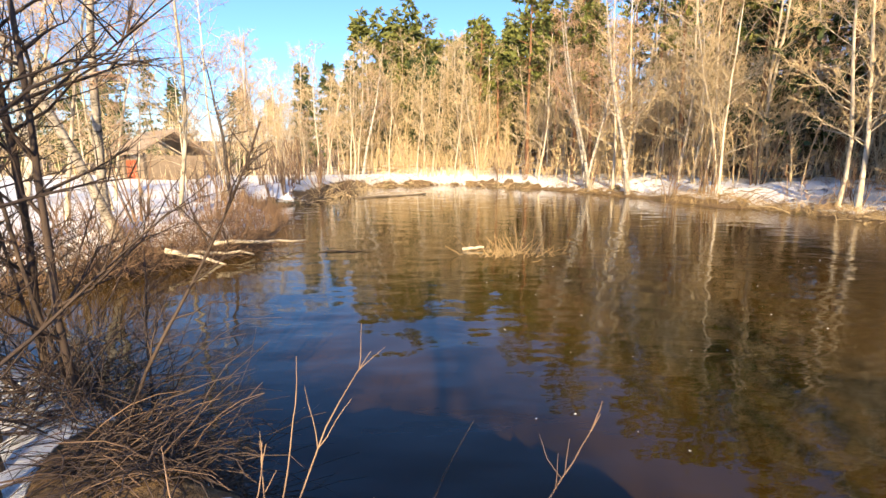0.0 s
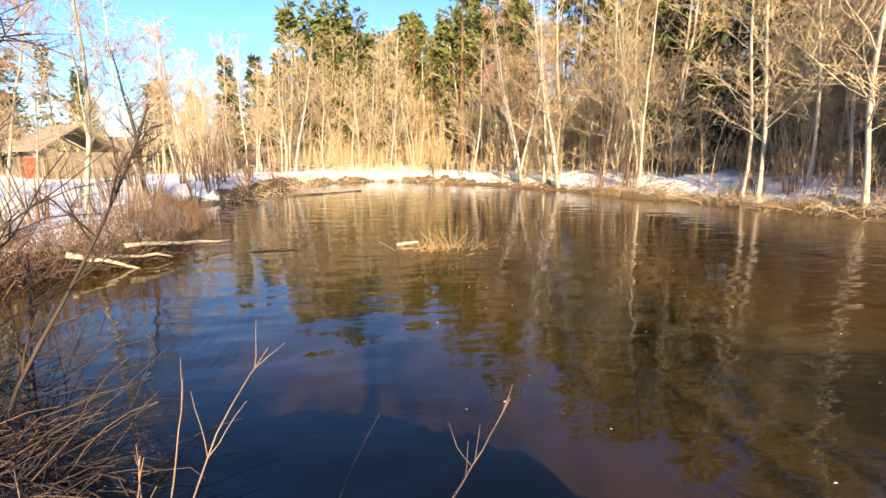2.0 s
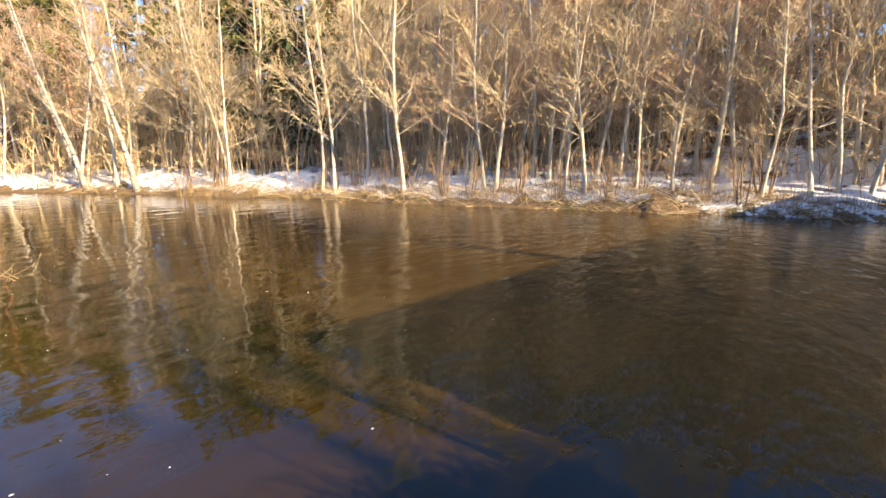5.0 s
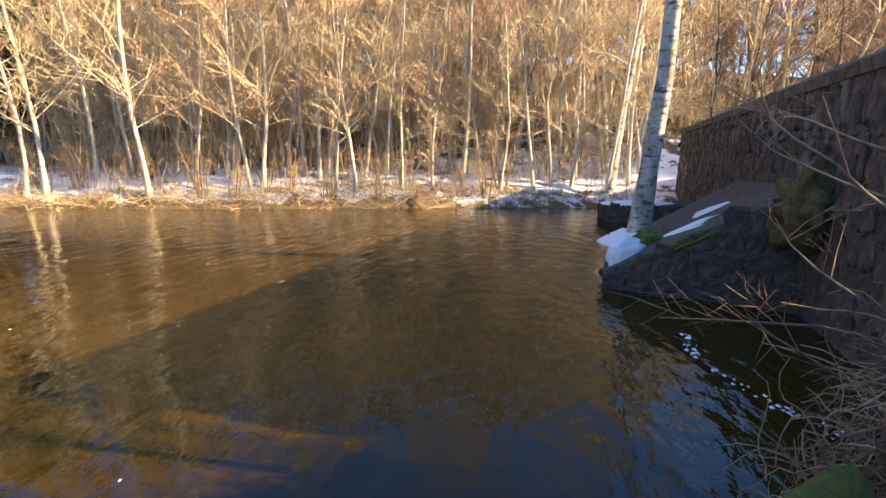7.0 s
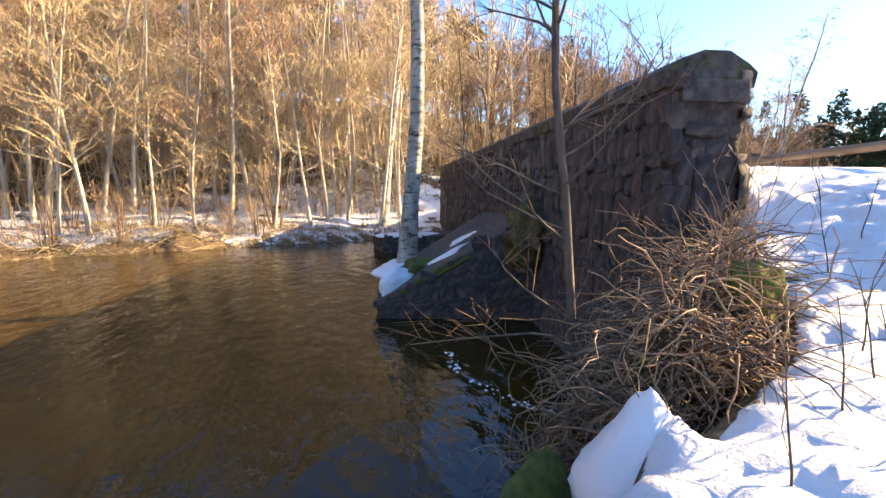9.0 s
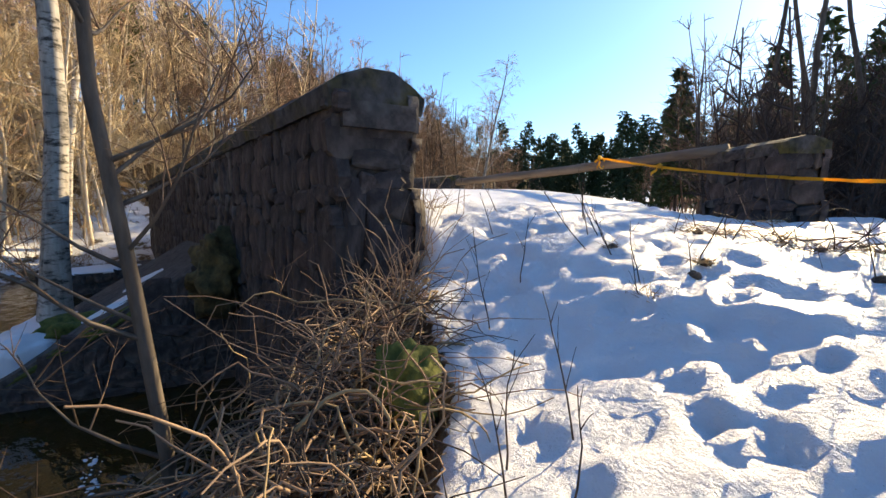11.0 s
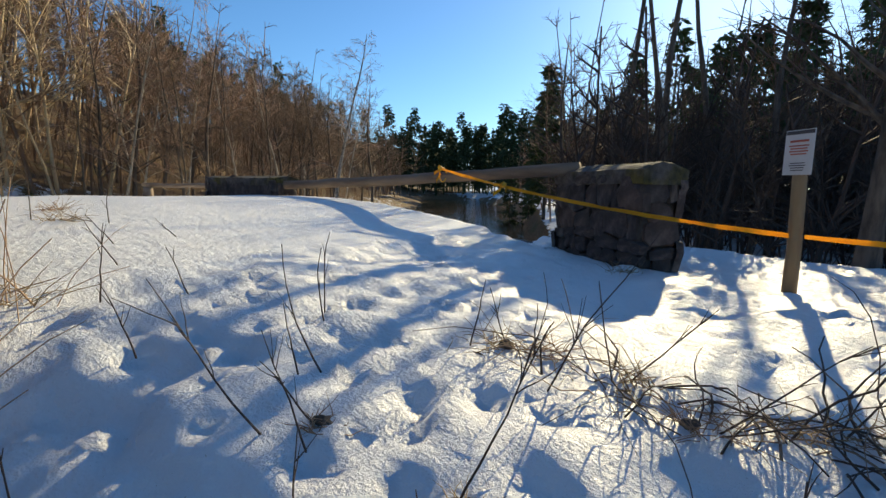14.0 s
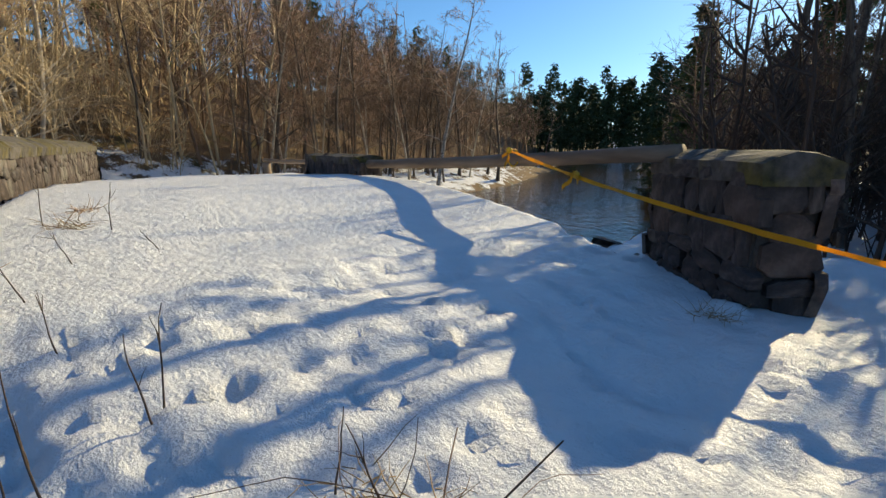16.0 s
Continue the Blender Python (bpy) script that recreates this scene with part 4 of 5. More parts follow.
pier([(20.2, -6.7), (20.4, -3.6), (21.9, -3.3), (22.6, -7.1)], [0.75, 0.65, 0.65, 0.75], "low dark stone pier with snow on top", M_MOSS, 30)


def blob(name, x, y, z, sx, sy, sz, material, label, category, seed, rough=0.18, parent=None, kind="", turn=0, tip=0):
    bm = bmesh.new()
    bmesh.ops.create_icosphere(bm, subdivisions=4, radius=1.0)
    for v in bm.verts:
        p = v.co * 1.7 + Vector((seed * 3.1, seed, 0))
        v.co *= 1 + rough * noise.noise(p) + 0.45 * rough * noise.noise(p * 2.7) + 0.2 * rough * noise.noise(p * 7)
        v.co = Vector((v.co.x * sx, v.co.y * sy, v.co.z * sz))
    ob = part(name, bm, material, parent, smooth=True)
    ob.matrix_basis = pose(x, y, z, tip, 0, turn)
    return tagged(ob, label, category, kind=kind)


blob("mossy_boulder", 9.25, -4.55, 1.8, 0.5, 0.46, 0.6, M_MOSSDRY, "boulder under yellow-brown moss at the wall", "boulder", 3, 0.6)
blob("snow_patch", 12.3, -2.9, 0.62, 1.5, 0.9, 0.28, M_SNOW, "patch of old snow on the pier", "snow", 4, 0.25, turn=-15)
blob("snow_patch", 11.0, -3.4, 1.12, 0.5, 0.95, 0.10, M_SNOW, "strip of old snow on the sloping cutwater", "snow", 21, 0.55, turn=-19, tip=-30)
blob("snow_patch", 11.7, -4.3, 1.55, 0.55, 0.8, 0.09, M_SNOW, "old snow on the sloping cutwater", "snow", 22, 0.3, turn=-10, tip=-25)
blob("moss_cushion", 10.25, -3.0, 0.95, 0.16, 1.3, 0.12, M_MOSS, "moss along the edge of the cutwater", "moss", 23, 0.4, turn=-19, tip=-30)
blob("snow_patch", 10.95, -2.3, 0.55, 0.25, 0.5, 0.42, M_SNOW, "wedge of snow on the pier's nose", "snow", 5, 0.2, turn=20)
blob("snow_patch", 21.2, -4.8, 0.66, 0.9, 1.5, 0.14, M_SNOW, "thin snow on the low pier", "snow", 6, 0.2)
blob("moss_cushion", 11.35, -2.9, 0.75, 0.4, 0.8, 0.35, M_MOSS, "thick green moss on the pier's edge", "moss", 7, 0.35, turn=25)
blob("moss_cushion", 3.02, -1.5, 0.75, 0.2, 0.5, 0.42, M_MOSS, "yellow-green moss hanging over the bank", "moss", 8, 0.4, turn=35)
blob("moss_cushion", 3.42, -3.38, 1.95, 0.17, 0.2, 0.24, M_MOSS, "mossy rotten stump under dry canes", "stump", 9, 0.45)
blob("moss_cushion", -2.25, 3.2, 0.38, 0.16, 0.14, 0.14, M_MOSS, "dark mossy tussock at the water's edge", "moss", 10, 0.4)


# ---- rails, post, sign, tape ----
def bar(name, pts, radii, sides, material, label="", category="", parent=None, ends=True, kind=""):
    t = Tubes()
    pts = [np.array(p, float) for p in pts]
    if ends:
        d0, d1 = pts[0] - pts[1], pts[-1] - pts[-2]
        pts = [pts[0] + d0 / np.linalg.norm(d0) * 0.004] + pts + [pts[-1] + d1 / np.linalg.norm(d1) * 0.004]
        radii = [0.001] + list(radii) + [0.001]
    t.add(pts, radii, sides)
    v, f = t.arrays()
    ob = mesh_ob(name, v, f, material, parent, smooth=False)
    if category:
        tagged(ob, label, category, kind=kind)
    return ob


def rough_line(a, b, k, wob, sag=0.0):
    a, b = np.array(a, float), np.array(b, float)
    out = []
    for i in range(k + 1):
        u = i / k
        p = a + (b - a) * u
        out.append(p + np.array([RN.uniform(-wob, wob), RN.uniform(-wob, wob), RN.uniform(-wob, wob) - sag * 4 * u * (1 - u)]))
    return out


bar("log_rail", rough_line((3.9, -11.62, 3.86), (11.75, -12.42, 3.50), 14, 0.012, 0.03), [RN.uniform(0.095, 0.11) for _ in range(15)], 10, M_LOG, "long weathered log laid as a rail across the gap", "rail")
bar("log_rail", rough_line((12.0, -12.70, 3.52), (19.2, -13.0, 3.42), 10, 0.012, 0.03), [RN.uniform(0.06, 0.075) for _ in range(11)], 9, M_LOG, "weathered log rail beyond the parapet remnant", "rail")
bar("rail_post", [(18.6, -12.85, 2.6), (18.6, -12.85, 3.0), (18.62, -12.85, 3.36)], [0.16, 0.155, 0.15], 10, M_LOG, "short sawn log post holding a rail", "post")

signpost = thing("sign_post", 1.34, -10.0, 2.66, "round wooden post carrying a white notice", "sign")
bar("post", [(0, 0, -0.25), (0.0, 0, 0.4), (0.015, 0, 0.9), (0.03, 0.0, 1.46)], [0.065, 0.062, 0.06, 0.058], 14, M_POST, parent=signpost)
sign = part("notice", box_bm(0.30, 0.008, 0.42, 0.002), M_PAPER, signpost, "white laminated notice with a dark header")
sign.matrix_basis = pose(0.055, 0.055, 1.27, 0, 0, -48)
hd = part("header", box_bm(0.285, 0.003, 0.034, 0), M_INK, sign, "dark printed header bar")
hd.location = (0, 0.0055, 0.185)
for k, (zz, w, hh, mm, xx) in enumerate(((0.105, 0.19, 0.020, M_REDINK, 0.0), (0.062, 0.20, 0.012, M_REDINK, 0), (0.036, 0.17, 0.012, M_REDINK, 0), (0.010, 0.19, 0.012, M_REDINK, 0), (-0.016, 0.16, 0.012, M_REDINK, 0),
                                         (-0.10, 0.15, 0.008, M_INK, 0.0), (-0.122, 0.17, 0.008, M_INK, 0), (-0.144, 0.14, 0.008, M_INK, 0), (-0.166, 0.13, 0.008, M_INK, 0))):
    ln_ = part("text_line", box_bm(w, 0.003, hh, 0), mm, sign)
    ln_.location = (xx, 0.0055, zz)


def ribbon(name, pts, width, material, parent, twist=0.5, seed=1):
    rn = random.Random(seed)
    bm = bmesh.new()
    prev = None
    for i, p in enumerate(pts):
        ang = 0.5 + twist * math.sin(i * 0.7 + seed) + rn.uniform(-0.15, 0.15)
        up = Vector((0.25 * math.cos(ang), 0.8 * math.sin(ang) * 0.6, math.cos(ang * 0.7))).normalized() * width / 2
        p = Vector(p)
        cur = (bm.verts.new(p - up), bm.verts.new(p + up))
        if prev:
            bm.faces.new((prev[0], cur[0], cur[1], prev[1]))
        prev = cur
    bmesh.ops.solidify(bm, geom=list(bm.faces), thickness=0.002)
    return part(name, bm, material, parent)


tape = thing("barrier_tape", 6.35, -11.7, 3.8, "yellow-orange barrier tape tied from the log rail to the post", "tape")
inv = Matrix.Translation((-6.35, 11.7, -3.8))


def loc(p):
    return tuple(inv @ Vector(p))


ribbon("strip", [loc(p) for p in rough_line((6.35, -11.62, 3.86), (1.40, -9.93, 3.14), 44, 0.004, 0.10)], 0.052, M_TAPE, tape, 0.9, 1)
ribbon("strip", [loc(p) for p in rough_line((1.28, -9.93, 3.14), (-3.9, -9.2, 3.05), 30, 0.004, 0.05)], 0.052, M_TAPE, tape, 0.6, 2)
for s_, (x_, y_, z_) in enumerate(((6.35, -11.58, 3.86), (4.9, -11.10, 3.58))):
    for e_ in range(3):
        a_ = RN.uniform(-0.25, 0.25)
        ribbon("tail", [loc((x_ + a_ * u * 0.6 + 0.02 * math.sin(9 * u), y_ + 0.06 * u, z_ + 0.04 - (0.30 - 0.08 * e_ - 0.1 * s_) * u)) for u in np.linspace(0, 1, 9)], 0.05, M_TAPE, tape, 0.7, 5 + e_)
    knot = blob("knot", *loc((x_, y_, z_ + 0.01)), 0.04, 0.04, 0.045, M_TAPE, "", "", 12 + s_, 0.3, tape)
ring = bar("loop", [loc((6.35, -11.68 + 0.125 * math.cos(a), 3.76 + 0.125 * math.sin(a))) for a in np.linspace(0, 6.2, 18)], [0.012] * 18, 5, M_TAPE, parent=tape)

# ---- barn on the meadow ----
barn = thing("barn", -27.5, 46.5, 1.0, "old red boarded barn with a brown roof beyond the meadow", "barn", rz=-38)
part("wall", box_bm(6.4, 5.0, 2.4, 0.03, (0, 0, 1.2)), M_ROOF, barn, "weathered grey board wall")
bm = bmesh.new()
pv = [bm.verts.new((sx * 3.6, sy, z)) for sx in (-1, 1) for sy, z in ((-3.2, 2.45), (0, 4.6), (3.2, 2.45), (3.2, 2.6), (0, 4.78), (-3.2, 2.6))]
for k in range(6):
    bm.faces.new((pv[k], pv[(k + 1) % 6], pv[6 + (k + 1) % 6], pv[6 + k]))
bm.faces.new(pv[:6][::-1])
bm.faces.new(pv[6:])
part("roof", bm, M_ROOF, barn, "brown shingled roof")
for k in range(13):
    bd = part("board", box_bm(0.20, 0.05, 1.9, 0.008, (0, 0, 0)), M_REDWALL, barn)
    bd.location = (-1.4 + k * 0.215, -2.54, 1.0)
for xx in (-3.1, -1.6, 1.6, 3.1):
    po = part("corner_post", box_bm(0.22, 0.22, 2.6, 0.02, (0, 0, 1.3)), M_DARKBARK, barn)
    po.location = (xx, -2.62, 0)


# ---- tangles, shoots and litter ----
def tangle(name, count, place, length, r, material, label, category, arch=0.5, k=5, spread=1.0, curl=0.22):
    t = Tubes()
    for _ in range(count):
        x, y, z = place()
        a = RN.uniform(0, 6.28)
        d = np.array([math.cos(a) * spread, math.sin(a) * spread, RN.uniform(0.1, 1.2)])
        d /= np.linalg.norm(d)
        ln, pts = RN.uniform(*length), [np.array([x, y, z])]
        for i in range(k):
            d = d + np.array([RN.gauss(0, curl), RN.gauss(0, curl), RN.gauss(0, 0.7 * curl) - arch * 1.6 / k])
            d /= np.linalg.norm(d)
            pts.append(pts[-1] + d * ln / k)
        rr = r * RN.uniform(0.5, 1.4)
        t.add(pts, np.linspace(rr, rr * 0.45, k + 1), 4)
    v, f = t.arrays()
    return tagged(mesh_ob(name, v, f, material, smooth=True), label, category, kind="stuff")


def brush_spot():
    """A place in the heap: dense from the snow's edge, falling to the water."""
    u, w = RN.random(), RN.uniform(-0.38, 0.0) if RN.random() < 0.4 else RN.random() ** 1.3 * 0.95
    x, y = 3.02 + 1.6 * u + 0.772 * w + RN.gauss(0, 0.08), -2.3 - 1.85 * u + 0.637 * w + RN.gauss(0, 0.08)
    g = max(ground_at(x, y), 0.05)
    top = 2.12 + 0.12 * u - 1.5 * max(0.0, w) ** 1.2 - 0.9 * max(0.0, -w) - 0.35 * max(0.0, 0.25 - u)
    return x, y, g + (max(top, g + 0.12) - g) * RN.random() ** 0.6


tangle("bramble_heap", 1500, brush_spot, (0.35, 1.0), 0.0066, M_BRAMBLE, "tangle of dry brown canes heaped at the wall", "brush", 0.9, 8, 1.0, 0.5)
tangle("bramble_heap", 230, brush_spot, (0.5, 1.25), 0.0092, M_STRAW, "pale arching dead canes over the brush heap", "brush", 1.3, 9, 1.0, 0.45)
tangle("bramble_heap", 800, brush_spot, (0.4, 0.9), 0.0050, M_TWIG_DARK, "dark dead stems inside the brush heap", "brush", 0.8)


def brush_floor():
    u, w = RN.random(), RN.random()
    x, y = 2.85 + 1.3 * u + 0.7 * w, -2.15 - 1.9 * u + 0.55 * w
    return x, y, max(ground_at(x, y), 0.05) + RN.uniform(0.0, 0.35)


tangle("bramble_heap", 700, brush_floor, (0.35, 0.9), 0.0062, M_BRAMBLE, "pale dry canes lying over the bank by the wall", "brush", 0.9, 6, 1.0, 0.42)
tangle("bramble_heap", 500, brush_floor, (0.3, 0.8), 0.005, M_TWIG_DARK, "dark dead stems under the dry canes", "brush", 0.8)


def wall_foot():
    u = RN.random()
    x = 4.7 + 0.6 * u + RN.gauss(0, 0.12)
    y = -4.2 - 1.0 * u + RN.gauss(0, 0.2)
    return x, y, ground_at(x, y)


peak = blob("snow_ridge", 2.75, -1.92, 1.24, 0.36, 0.40, 0.50, M_SNOW, "pointed lump of snow on the edge of the bank", "snow", 41, 0.12, turn=30)
for v_ in peak.data.vertices:
    k_ = max(0.0, v_.co.z / 0.48)
    v_.co.x, v_.co.y = v_.co.x * (1 - 0.72 * k_), v_.co.y * (1 - 0.72 * k_)
tangle("dry_shoots", 90, wall_foot, (0.4, 1.1), 0.005, M_BRAMBLE, "upright dry shoots at the foot of the wall", "brush", 0.1, 4, 0.35)


def east_edge():
    u = RN.random()
    x, y = 25.3 - 6.2 * u + RN.gauss(0, 0.6) + 0.4, -1.0 + 28 * u
    return x, y, max(ground_at(x, y), 0.02)


tangle("dead_branches", 420, east_edge, (0.6, 2.4), 0.013, M_TWIG, "pale dead branches and scrub along the far water's edge", "brush", 0.35, 4)
tangle("dead_branches", 650, east_edge, (0.5, 1.6), 0.011, M_TWIG_DARK, "dark wet scrub along the far water's edge", "brush", 0.35, 4)


def north_edge():
    u = RN.random()
    x, y = 19.0 - 8.0 * u + RN.gauss(0, 0.6) + 0.5, 27.0 + 22 * u
    return x, y, max(ground_at(x, y), 0.02)


tangle("dead_branches", 320, north_edge, (0.8, 3.0), 0.017, M_STRAW, "bleached fallen branches along the far bank", "brush", 0.4, 4)


def head_edge():
    k, u = RN.randrange(4), RN.random()
    (ax, ay), (bx, by) = ((-9, 31), (-8.4, 40), (-8.0, 54), (-1.7, 59), (10, 50))[k:k + 2]
    x, y = ax + (bx - ax) * u + RN.gauss(-0.3, 0.7), ay + (by - ay) * u + RN.gauss(0.3, 0.7)
    return x, y, max(ground_at(x, y), 0.02)


tangle("dead_branches", 420, head_edge, (0.7, 2.4), 0.017, M_TWIG, "pale scrub round the head of the pool", "brush", 0.3, 4)
tangle("dead_branches", 330, head_edge, (0.6, 2.0), 0.016, M_TWIG_DARK, "dark scrub round the head of the pool", "brush", 0.3, 4)


def left_bush():
    a, q = RN.uniform(0, 6.28), RN.random() ** 0.6
    x, y = -2.4 + 0.75 * q * math.cos(a), 3.15 + 0.6 * q * math.sin(a)
    return x, y, max(ground_at(x, y), 0.02)


tangle("bank_scrub", 420, left_bush, (0.4, 1.3), 0.0045, M_TWIG_DARK, "dark leafless scrub overhanging the water", "brush", 0.35)


def overhang():
    a, q = RN.uniform(0, 6.28), RN.random() ** 0.6
    x, y = -1.62 + 0.5 * q * math.cos(a), 2.42 + 0.42 * q * math.sin(a)
    return x, y, max(ground_at(x, y), 0.3)


tangle("bank_scrub", 520, overhang, (0.25, 0.8), 0.0042, M_TWIG_DARK, "dark dead grass and stems hanging over the bank", "brush", 0.75)
tangle("bank_scrub", 160, overhang, (0.25, 0.7), 0.004, M_TWIG_BROWN, "brown dry stems hanging over the bank", "brush", 0.6)


def cove_bush():
    x, y = RN.uniform(-6.2, -2.6), RN.uniform(2.6, 4.4)
    return x, y, max(ground_at(x, y), 0.02)


tangle("bank_scrub", 260, cove_bush, (0.8, 2.4), 0.0055, M_TWIG_DARK, "tall thin dark stems along the near bank", "brush", 0.05, 5, 0.4)


def west_edge():
    u = RN.random()
    x, y = -8.6 + 2.6 * u + RN.gauss(0, 0.4), 10.6 + 4.2 * u + RN.gauss(0, 0.4)
    return x, y, max(ground_at(x, y), 0.02)


tangle("bank_scrub", 420, west_edge, (0.5, 1.8), 0.009, M_TWIG_DARK, "dark wet scrub along the snowy bank", "brush", 0.3, 5, 0.7)
tangle("bank_scrub", 500, west_edge, (0.6, 2.2), 0.008, M_TWIG_BROWN, "bare brown scrub on the snowy bank", "brush", 0.15, 5, 0.6)
for k_, (a_, b_) in enumerate((((-7.6, 12.6, 0.35), (-5.6, 13.6, 0.12)), ((-7.2, 11.9, 0.5), (-6.0, 12.6, 0.02)), ((-6.6, 13.2, 0.5), (-4.6, 15.4, 0.2)))):
    bar("driftwood", rough_line(a_, b_, 6, 0.05), np.linspace(0.07, 0.03, 7), 7, M_ALDER, "grey fallen branch at the water's edge", "driftwood")


def floating_spot():
    x, y = RN.gauss(2.1, 0.7), RN.gauss(13.9, 0.3)
    return x, y, -0.03 + RN.uniform(0, 0.06)


tangle("floating_branches", 110, floating_spot, (0.3, 0.9), 0.010, M_STRAW, "dead branches caught in the middle of the pool", "driftwood", 0.05, 4, 0.7)
bar("driftwood", rough_line((-3.9, 14.3, 0.0), (-2.2, 14.5, 0.03), 8, 0.04), np.linspace(0.03, 0.012, 9), 6, M_DARKBARK, "dark waterlogged branch drifting in the pool", "driftwood")
bar("driftwood", rough_line((0.6, 14.6, 0.05), (1.3, 14.7, 0.09), 5, 0.02), np.linspace(0.06, 0.04, 6), 6, M_ALDER, "pale stump end drifting in the pool", "driftwood")
bar("driftwood", rough_line((-6.8, 36.0, 0.02), (-1.5, 41.5, 0.04), 10, 0.05), np.linspace(0.09, 0.05, 11), 6, M_DARKBARK, "long dark log lying low in the water", "driftwood")


def shoot(x, y, z, height, lean, seed, material, label, r=0.006, side=4):
    rn = random.Random(seed)
    e = thing("shoot", x, y, z, label, "shoot", "shoots in the snow")
    pts = bent(rn, (0, 0, -0.05), (lean[0], lean[1], 1), height, 7, 0.07)
    bar("stem", pts, np.linspace(r, r * 0.35, 8), 5, material, parent=e)
    for _ in range(side):
        p, d = along(pts, rn.uniform(0.3, 0.9))
        d = d / np.linalg.norm(d)
        tw = bent(rn, p, d + np.array([rn.gauss(0, 0.5), rn.gauss(0, 0.5), 0.1]), height * rn.uniform(0.15, 0.35), 4, 0.1)
        bar("twig", tw, np.linspace(r * 0.5, r * 0.2, 5), 4, material, parent=e)
    return e


# ---- saplings and shoots by the path ----
SAPLINGS = [tree_kind("sapling", bare_tree(s, h, 0.015, 18, 108, 430, 0.10, 0.15, 0.0, 0.0022, 0.30), M_TWIG_DARK, M_TWIG_DARK, "thin dark leafless sapling on the near bank", "sapling", "saplings on the near bank", "twigs") for s, h in ((81, 5.2), (82, 4.4), (83, 3.6))]
for k_, (x_, y_, s_, tx, ty) in enumerate(((-2.35, 2.25, 1.0, 2, 4), (-2.9, 2.75, 0.95, -4, 3), (-3.4, 3.05, 1.0, 3, -8), (-2.75, 3.2, 0.6, -8, 12), (-4.3, 3.4, 0.9, 0, 5), (-5.2, 3.7, 1.0, -6, -4),
                                          (-3.8, 2.6, 1.05, 2, 2), (-2.05, 2.75, 0.5, -14, 10), (-4.9, 2.9, 1.1, 4, 6), (-3.1, 3.5, 0.55, -20, 5), (-2.6, 2.5, 0.85, 5, -5), (-3.3, 2.6, 1.0, -3, 10), (-4.0, 3.2, 0.9, -5, -2), (-5.6, 3.3, 1.1, 3, 3), (-2.5, 2.95, 1.0, 3, -2), (-3.0, 3.35, 1.1, -2, 3), (-3.6, 3.5, 1.0, 4, 0), (-4.5, 3.9, 1.1, -3, 2), (-2.2, 2.05, 0.9, 2, 2), (-4.2, 2.8, 1.1, -2, -3))):
    plant(SAPLINGS[k_ % 3], x_, y_, s_, 47 * k_, None, (tx, ty))
plant(SAPLINGS[1], -2.35, 3.5, 0.55, 60, 0.45, (-38, 32), "thin dark branch leaning out over the water")
plant(SAPLINGS[0], -2.2, 3.35, 0.50, 160, 0.5, (-30, 50), "thin dark branch leaning out over the water")
for p in SAPLINGS:
    for o in (*p.children, p):
        bpy.data.objects.remove(o)

ORANGE = "rust-brown willow shoot rising from the bank"
for k_, (x_, y_, z_, h_, lean_, n_) in enumerate(((-0.65, 1.66, 1.27, 0.84, (0.43, 0.34), 4), (0.33, 1.63, 1.37, 0.55, (1.15, 0.34), 4), (-0.70, 1.68, 1.27, 0.66, (0.12, 0.3), 1), (-0.75, 1.55, 1.30, 0.42, (-0.25, 0.3), 2), (-0.62, 1.52, 1.3, 0.45, (-0.5, 0.5), 2),
                                               (-1.05, 1.6, 1.3, 0.40, (-0.2, 0.2), 1), (-0.45, 1.45, 1.3, 0.35, (0.9, 0.2), 2), (0.7, 1.25, 1.3, 0.28, (0.8, 0.4), 1))):
    shoot(x_, y_, z_, h_, lean_, 300 + k_, M_BRAMBLE, ORANGE, 0.005, n_)
shoot(-0.08, 1.68, 1.36, 0.45, (0.57, 0.18), 320, M_TWIG_DARK, "thin black shoot rising from the bank", 0.005, 0)

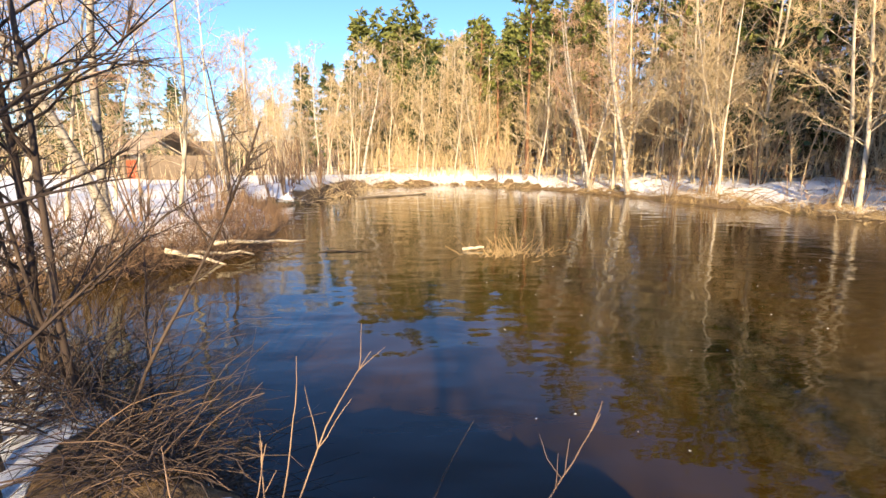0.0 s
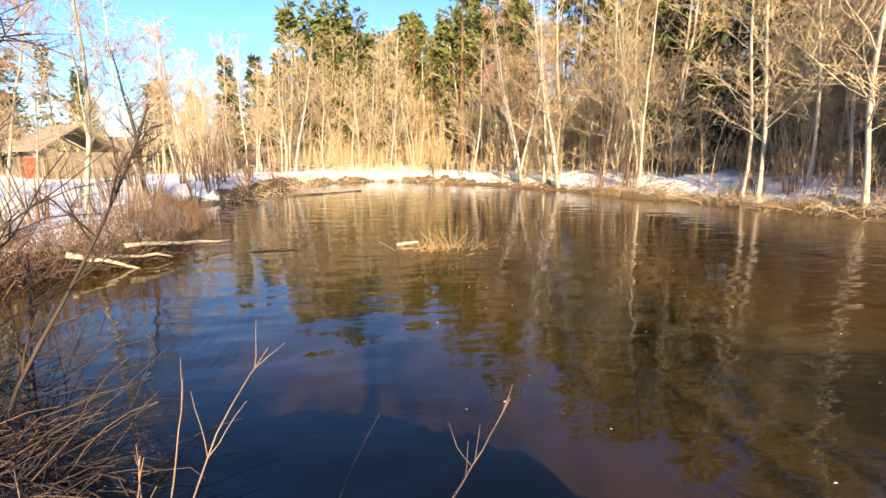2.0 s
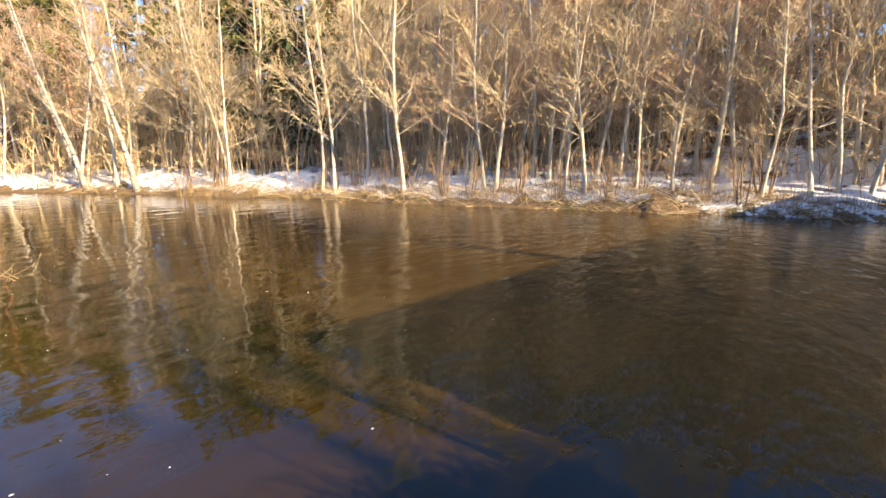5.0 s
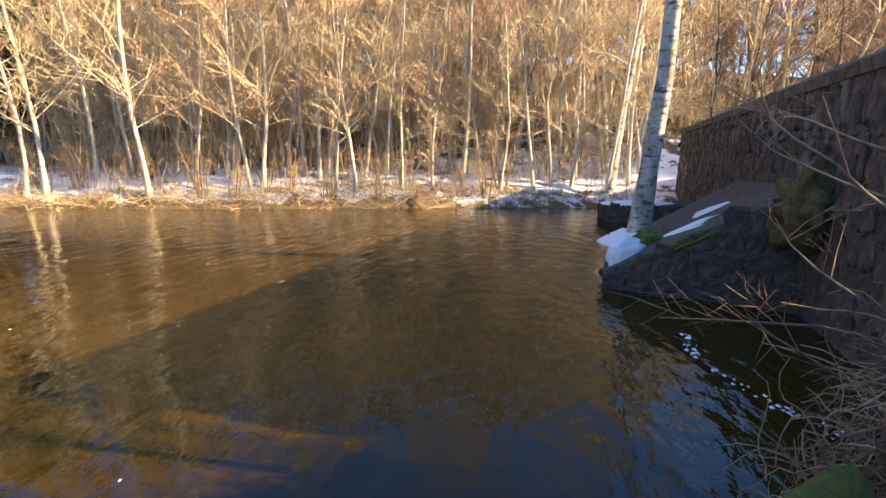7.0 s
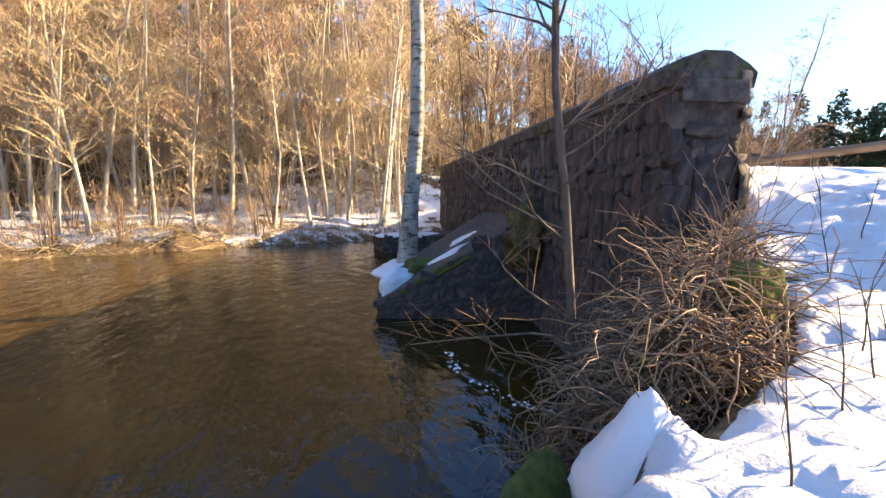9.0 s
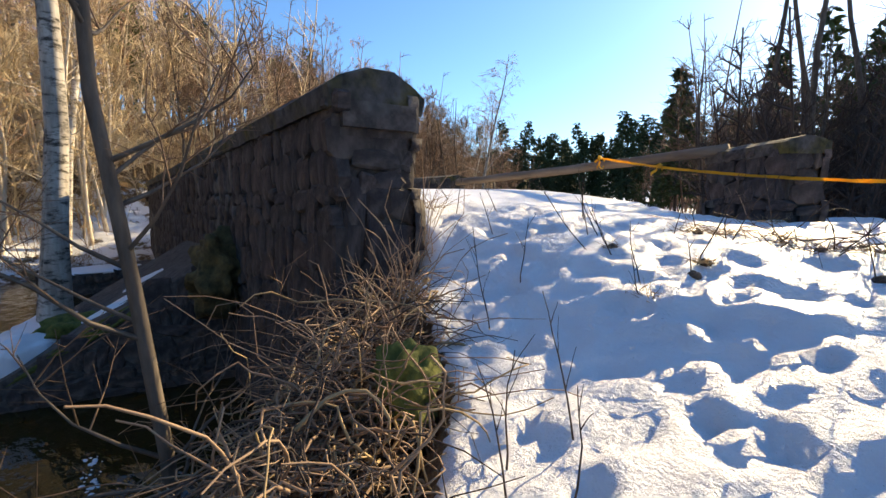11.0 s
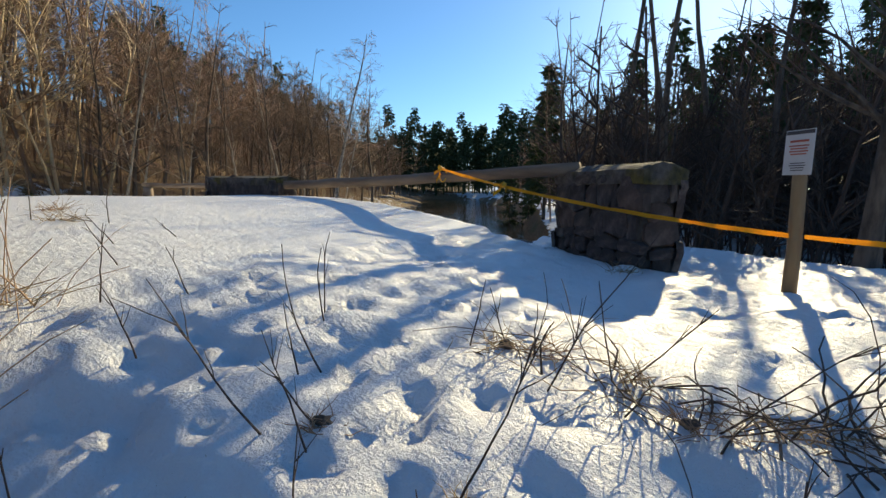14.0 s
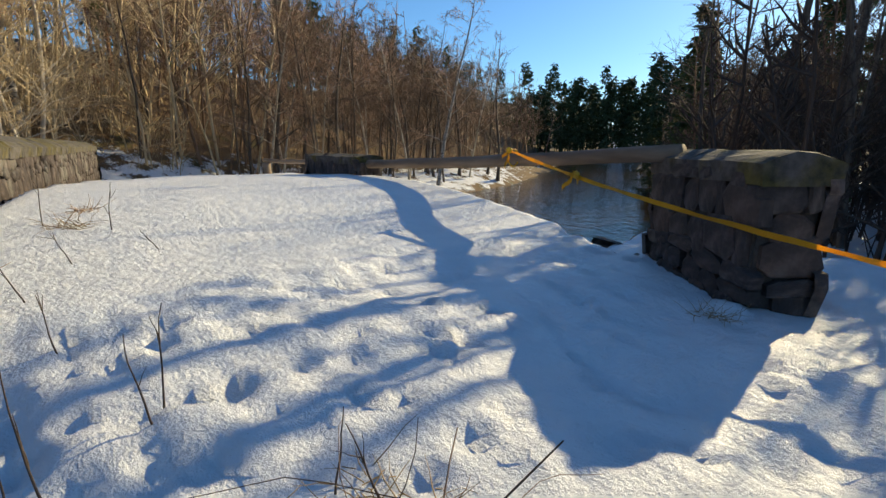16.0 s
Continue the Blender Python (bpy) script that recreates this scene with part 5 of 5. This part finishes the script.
SNOWSHOOT = "dark dry stem standing in the snow"
for k_, (x_, y_, h_, lean_, n_) in enumerate(((2.66, -5.66, 0.75, (-0.35, -0.1), 4), (4.0, -6.4, 0.55, (0.25, -0.1), 3), (3.95, -6.35, 0.5, (0.1, 0.2), 1), (3.36, -5.72, 0.45, (0.7, 0.3), 4), (3.0, -6.9, 0.4, (0.2, 0.3), 4),
                                             (2.31, -6.8, 0.6, (-0.8, -0.3), 5), (1.92, -6.6, 0.7, (-0.9, -0.2), 5), (1.43, -6.9, 0.6, (-0.5, 0.1), 4), (7.3, -6.7, 0.5, (0.2, 0.1), 3), (7.7, -6.2, 0.6, (-0.1, 0.1), 3),
                                             (6.3, -6.3, 0.35, (0.9, 0.0), 3), (6.5, -6.95, 0.3, (0.9, 0.4), 2), (3.55, -4.25, 0.75, (0.05, 0.1), 4), (2.8, -4.95, 0.35, (0.2, 0.1), 3), (1.64, -5.85, 0.4, (0.3, -0.2), 3),
                                             (2.62, -5.4, 0.3, (0.0, 0.0), 1), (2.33, -2.6, 0.55, (0.15, -0.1), 2), (2.45, -3.0, 0.65, (0.2, -0.05), 2), (2.07, -2.55, 0.6, (0.2, 0.1), 2), (2.35, -3.2, 0.5, (0.0, -0.3), 2),
                                             (1.91, -2.8, 0.45, (0.9, 0.2), 3), (3.2, -6.8, 0.42, (-0.15, 0.1), 0), (2.9, -5.2, 0.5, (0.35, -0.2), 2), (3.75, -4.9, 0.6, (-0.1, 0.2), 3), (1.2, -6.2, 0.8, (-0.9, -0.3), 4), (4.9, -6.1, 0.4, (0.5, 0.2), 2),
                                             (2.63, -6.46, 1.0, (-0.5, -0.3), 4), (3.62, -6.0, 0.7, (0.4, 0.15), 2), (3.68, -5.9, 0.4, (0.05, 0.1), 1), (3.48, -5.57, 0.85, (0.8, 0.5), 4), (3.3, -5.6, 0.55, (0.5, 0.0), 3),
                                             (4.6, -5.6, 0.45, (0.1, 0.2), 3), (5.2, -5.7, 0.5, (-0.2, 0.1), 3), (5.6, -6.0, 0.4, (0.4, 0.2), 3), (2.1, -2.0, 0.5, (0.2, -0.2), 3), (2.55, -3.6, 0.7, (0.1, -0.15), 3), (2.7, -3.3, 0.6, (-0.1, 0.1), 3))):
    shoot(x_, y_, ground_at(x_, y_) + 0.02, h_, lean_, 400 + k_, M_TWIG_DARK, SNOWSHOOT, 0.0056, n_)


def tuft(x, y, size, seed):
    rn = random.Random(seed)
    t, w = Tubes(), 0.003 + 0.012 * max(0.0, size - 0.3)
    for _ in range(46):
        a = rn.uniform(0, 6.28)
        p = (x + rn.gauss(0, 0.4) * size, y + rn.gauss(0, 0.3) * size, ground_at(x, y) + 0.01)
        t.add(bent(rn, p, (math.cos(a), math.sin(a), rn.uniform(0.15, 0.9)), size * rn.uniform(0.4, 1.2), 3, 0.25, -0.12), [w, 0.9 * w, 0.6 * w, 0.25 * w], 3)
    v, f = t.arrays()
    return tagged(mesh_ob("grass_tuft", v, f, M_BRAMBLE if seed % 2 else M_STRAW), "brown dead grass tuft melting out of the snow", "grass", kind="stuff")


for k_, (x_, y_, s_) in enumerate(((3.0, -6.85, 0.28), (2.75, -6.9, 0.22), (2.3, -6.8, 0.26), (1.95, -6.6, 0.3), (1.6, -6.8, 0.25), (1.3, -6.9, 0.3), (7.5, -6.4, 0.25), (8.3, -6.6, 0.22), (2.62, -5.65, 0.12), (3.36, -5.7, 0.13), (5.3, -5.3, 0.3), (5.1, -5.0, 0.3), (2.8, -5.0, 0.13), (1.0, -6.6, 0.3), (2.9, -10.0, 0.2))):
    tuft(x_, y_, s_, 500 + k_)
for k_ in range(34):
    u_ = (k_ + RN.random()) / 34
    tuft(25.2 - 5.6 * u_ + RN.uniform(0.3, 2.6), -1.5 + 28 * u_, RN.uniform(0.45, 0.8), 540 + k_)
# dark lumps stand in for the dark holes round the stems
for k_, (x_, y_) in enumerate(((2.6, -5.68), (3.36, -5.74), (2.8, -4.98), (1.62, -5.88), (2.6, -5.42), (3.0, -6.88), (2.0, -6.6))):
    blob("soil_clod", x_, y_, ground_at(x_, y_) - 0.005, 0.045, 0.035, 0.035, M_DARKBARK, "dark lump standing in for the hole around a stem", "soil", 30 + k_, 0.35)


def runner_spot():
    x, y = RN.uniform(0.2, 2.9), RN.gauss(-6.72, 0.13)
    return x, y, ground_at(x, y) + 0.01


tangle("bramble_runners", 70, runner_spot, (0.3, 1.0), 0.0052, M_TWIG_DARK, "dark bramble runners melting out of the snow", "brush", 0.45, 6, 1.0, 0.25)
tangle("bramble_runners", 50, runner_spot, (0.2, 0.7), 0.0045, M_BRAMBLE, "brown bramble runners melting out of the snow", "brush", 0.5, 6, 1.0, 0.25)


def heap_sprays():
    u = RN.random()
    x, y = 3.3 + 1.2 * u + RN.gauss(0, 0.15), -3.0 - 1.1 * u + RN.gauss(0, 0.15)
    return x, y, 1.9 + RN.uniform(-0.2, 0.25)


tangle("bramble_sprays", 46, heap_sprays, (0.6, 1.25), 0.0055, M_BRAMBLE, "long reddish canes rising out of the brush heap", "brush", 0.15, 7, 0.45, 0.2)
# ---- foam on the water ----
def foam(name, count, place, rmin, rmax, label):
    vs, fs, n = [], [], 0
    for _ in range(count):
        x, y = place()
        r, k = RN.uniform(rmin, rmax), 6
        ring = [(x + r * RN.uniform(0.5, 1.2) * math.cos(a), y + r * RN.uniform(0.4, 0.9) * math.sin(a), 0.004) for a in np.linspace(0, 5.24, k)]
        vs += ring + [(x, y, 0.004 + 0.4 * r)]
        fs += [(n + i, n + (i + 1) % k, n + k) for i in range(k)]
        n += k + 1
    return tagged(mesh_ob(name, vs, np.array(fs), M_SNOW), label, "foam", kind="stuff")


foam("foam_flecks", 230, lambda: (RN.uniform(1, 18), RN.uniform(1, 26)), 0.006, 0.022, "scattered pale foam flecks drifting on the river")
foam("foam_line", 90, lambda: (lambda u: (8.2 - 3.2 * u + RN.gauss(0, 0.05), -2.6 - 0.7 * u + 0.35 * math.sin(4 * u) + RN.gauss(0, 0.05)))(RN.random()), 0.01, 0.05, "thin line of foam in the eddy by the wall")
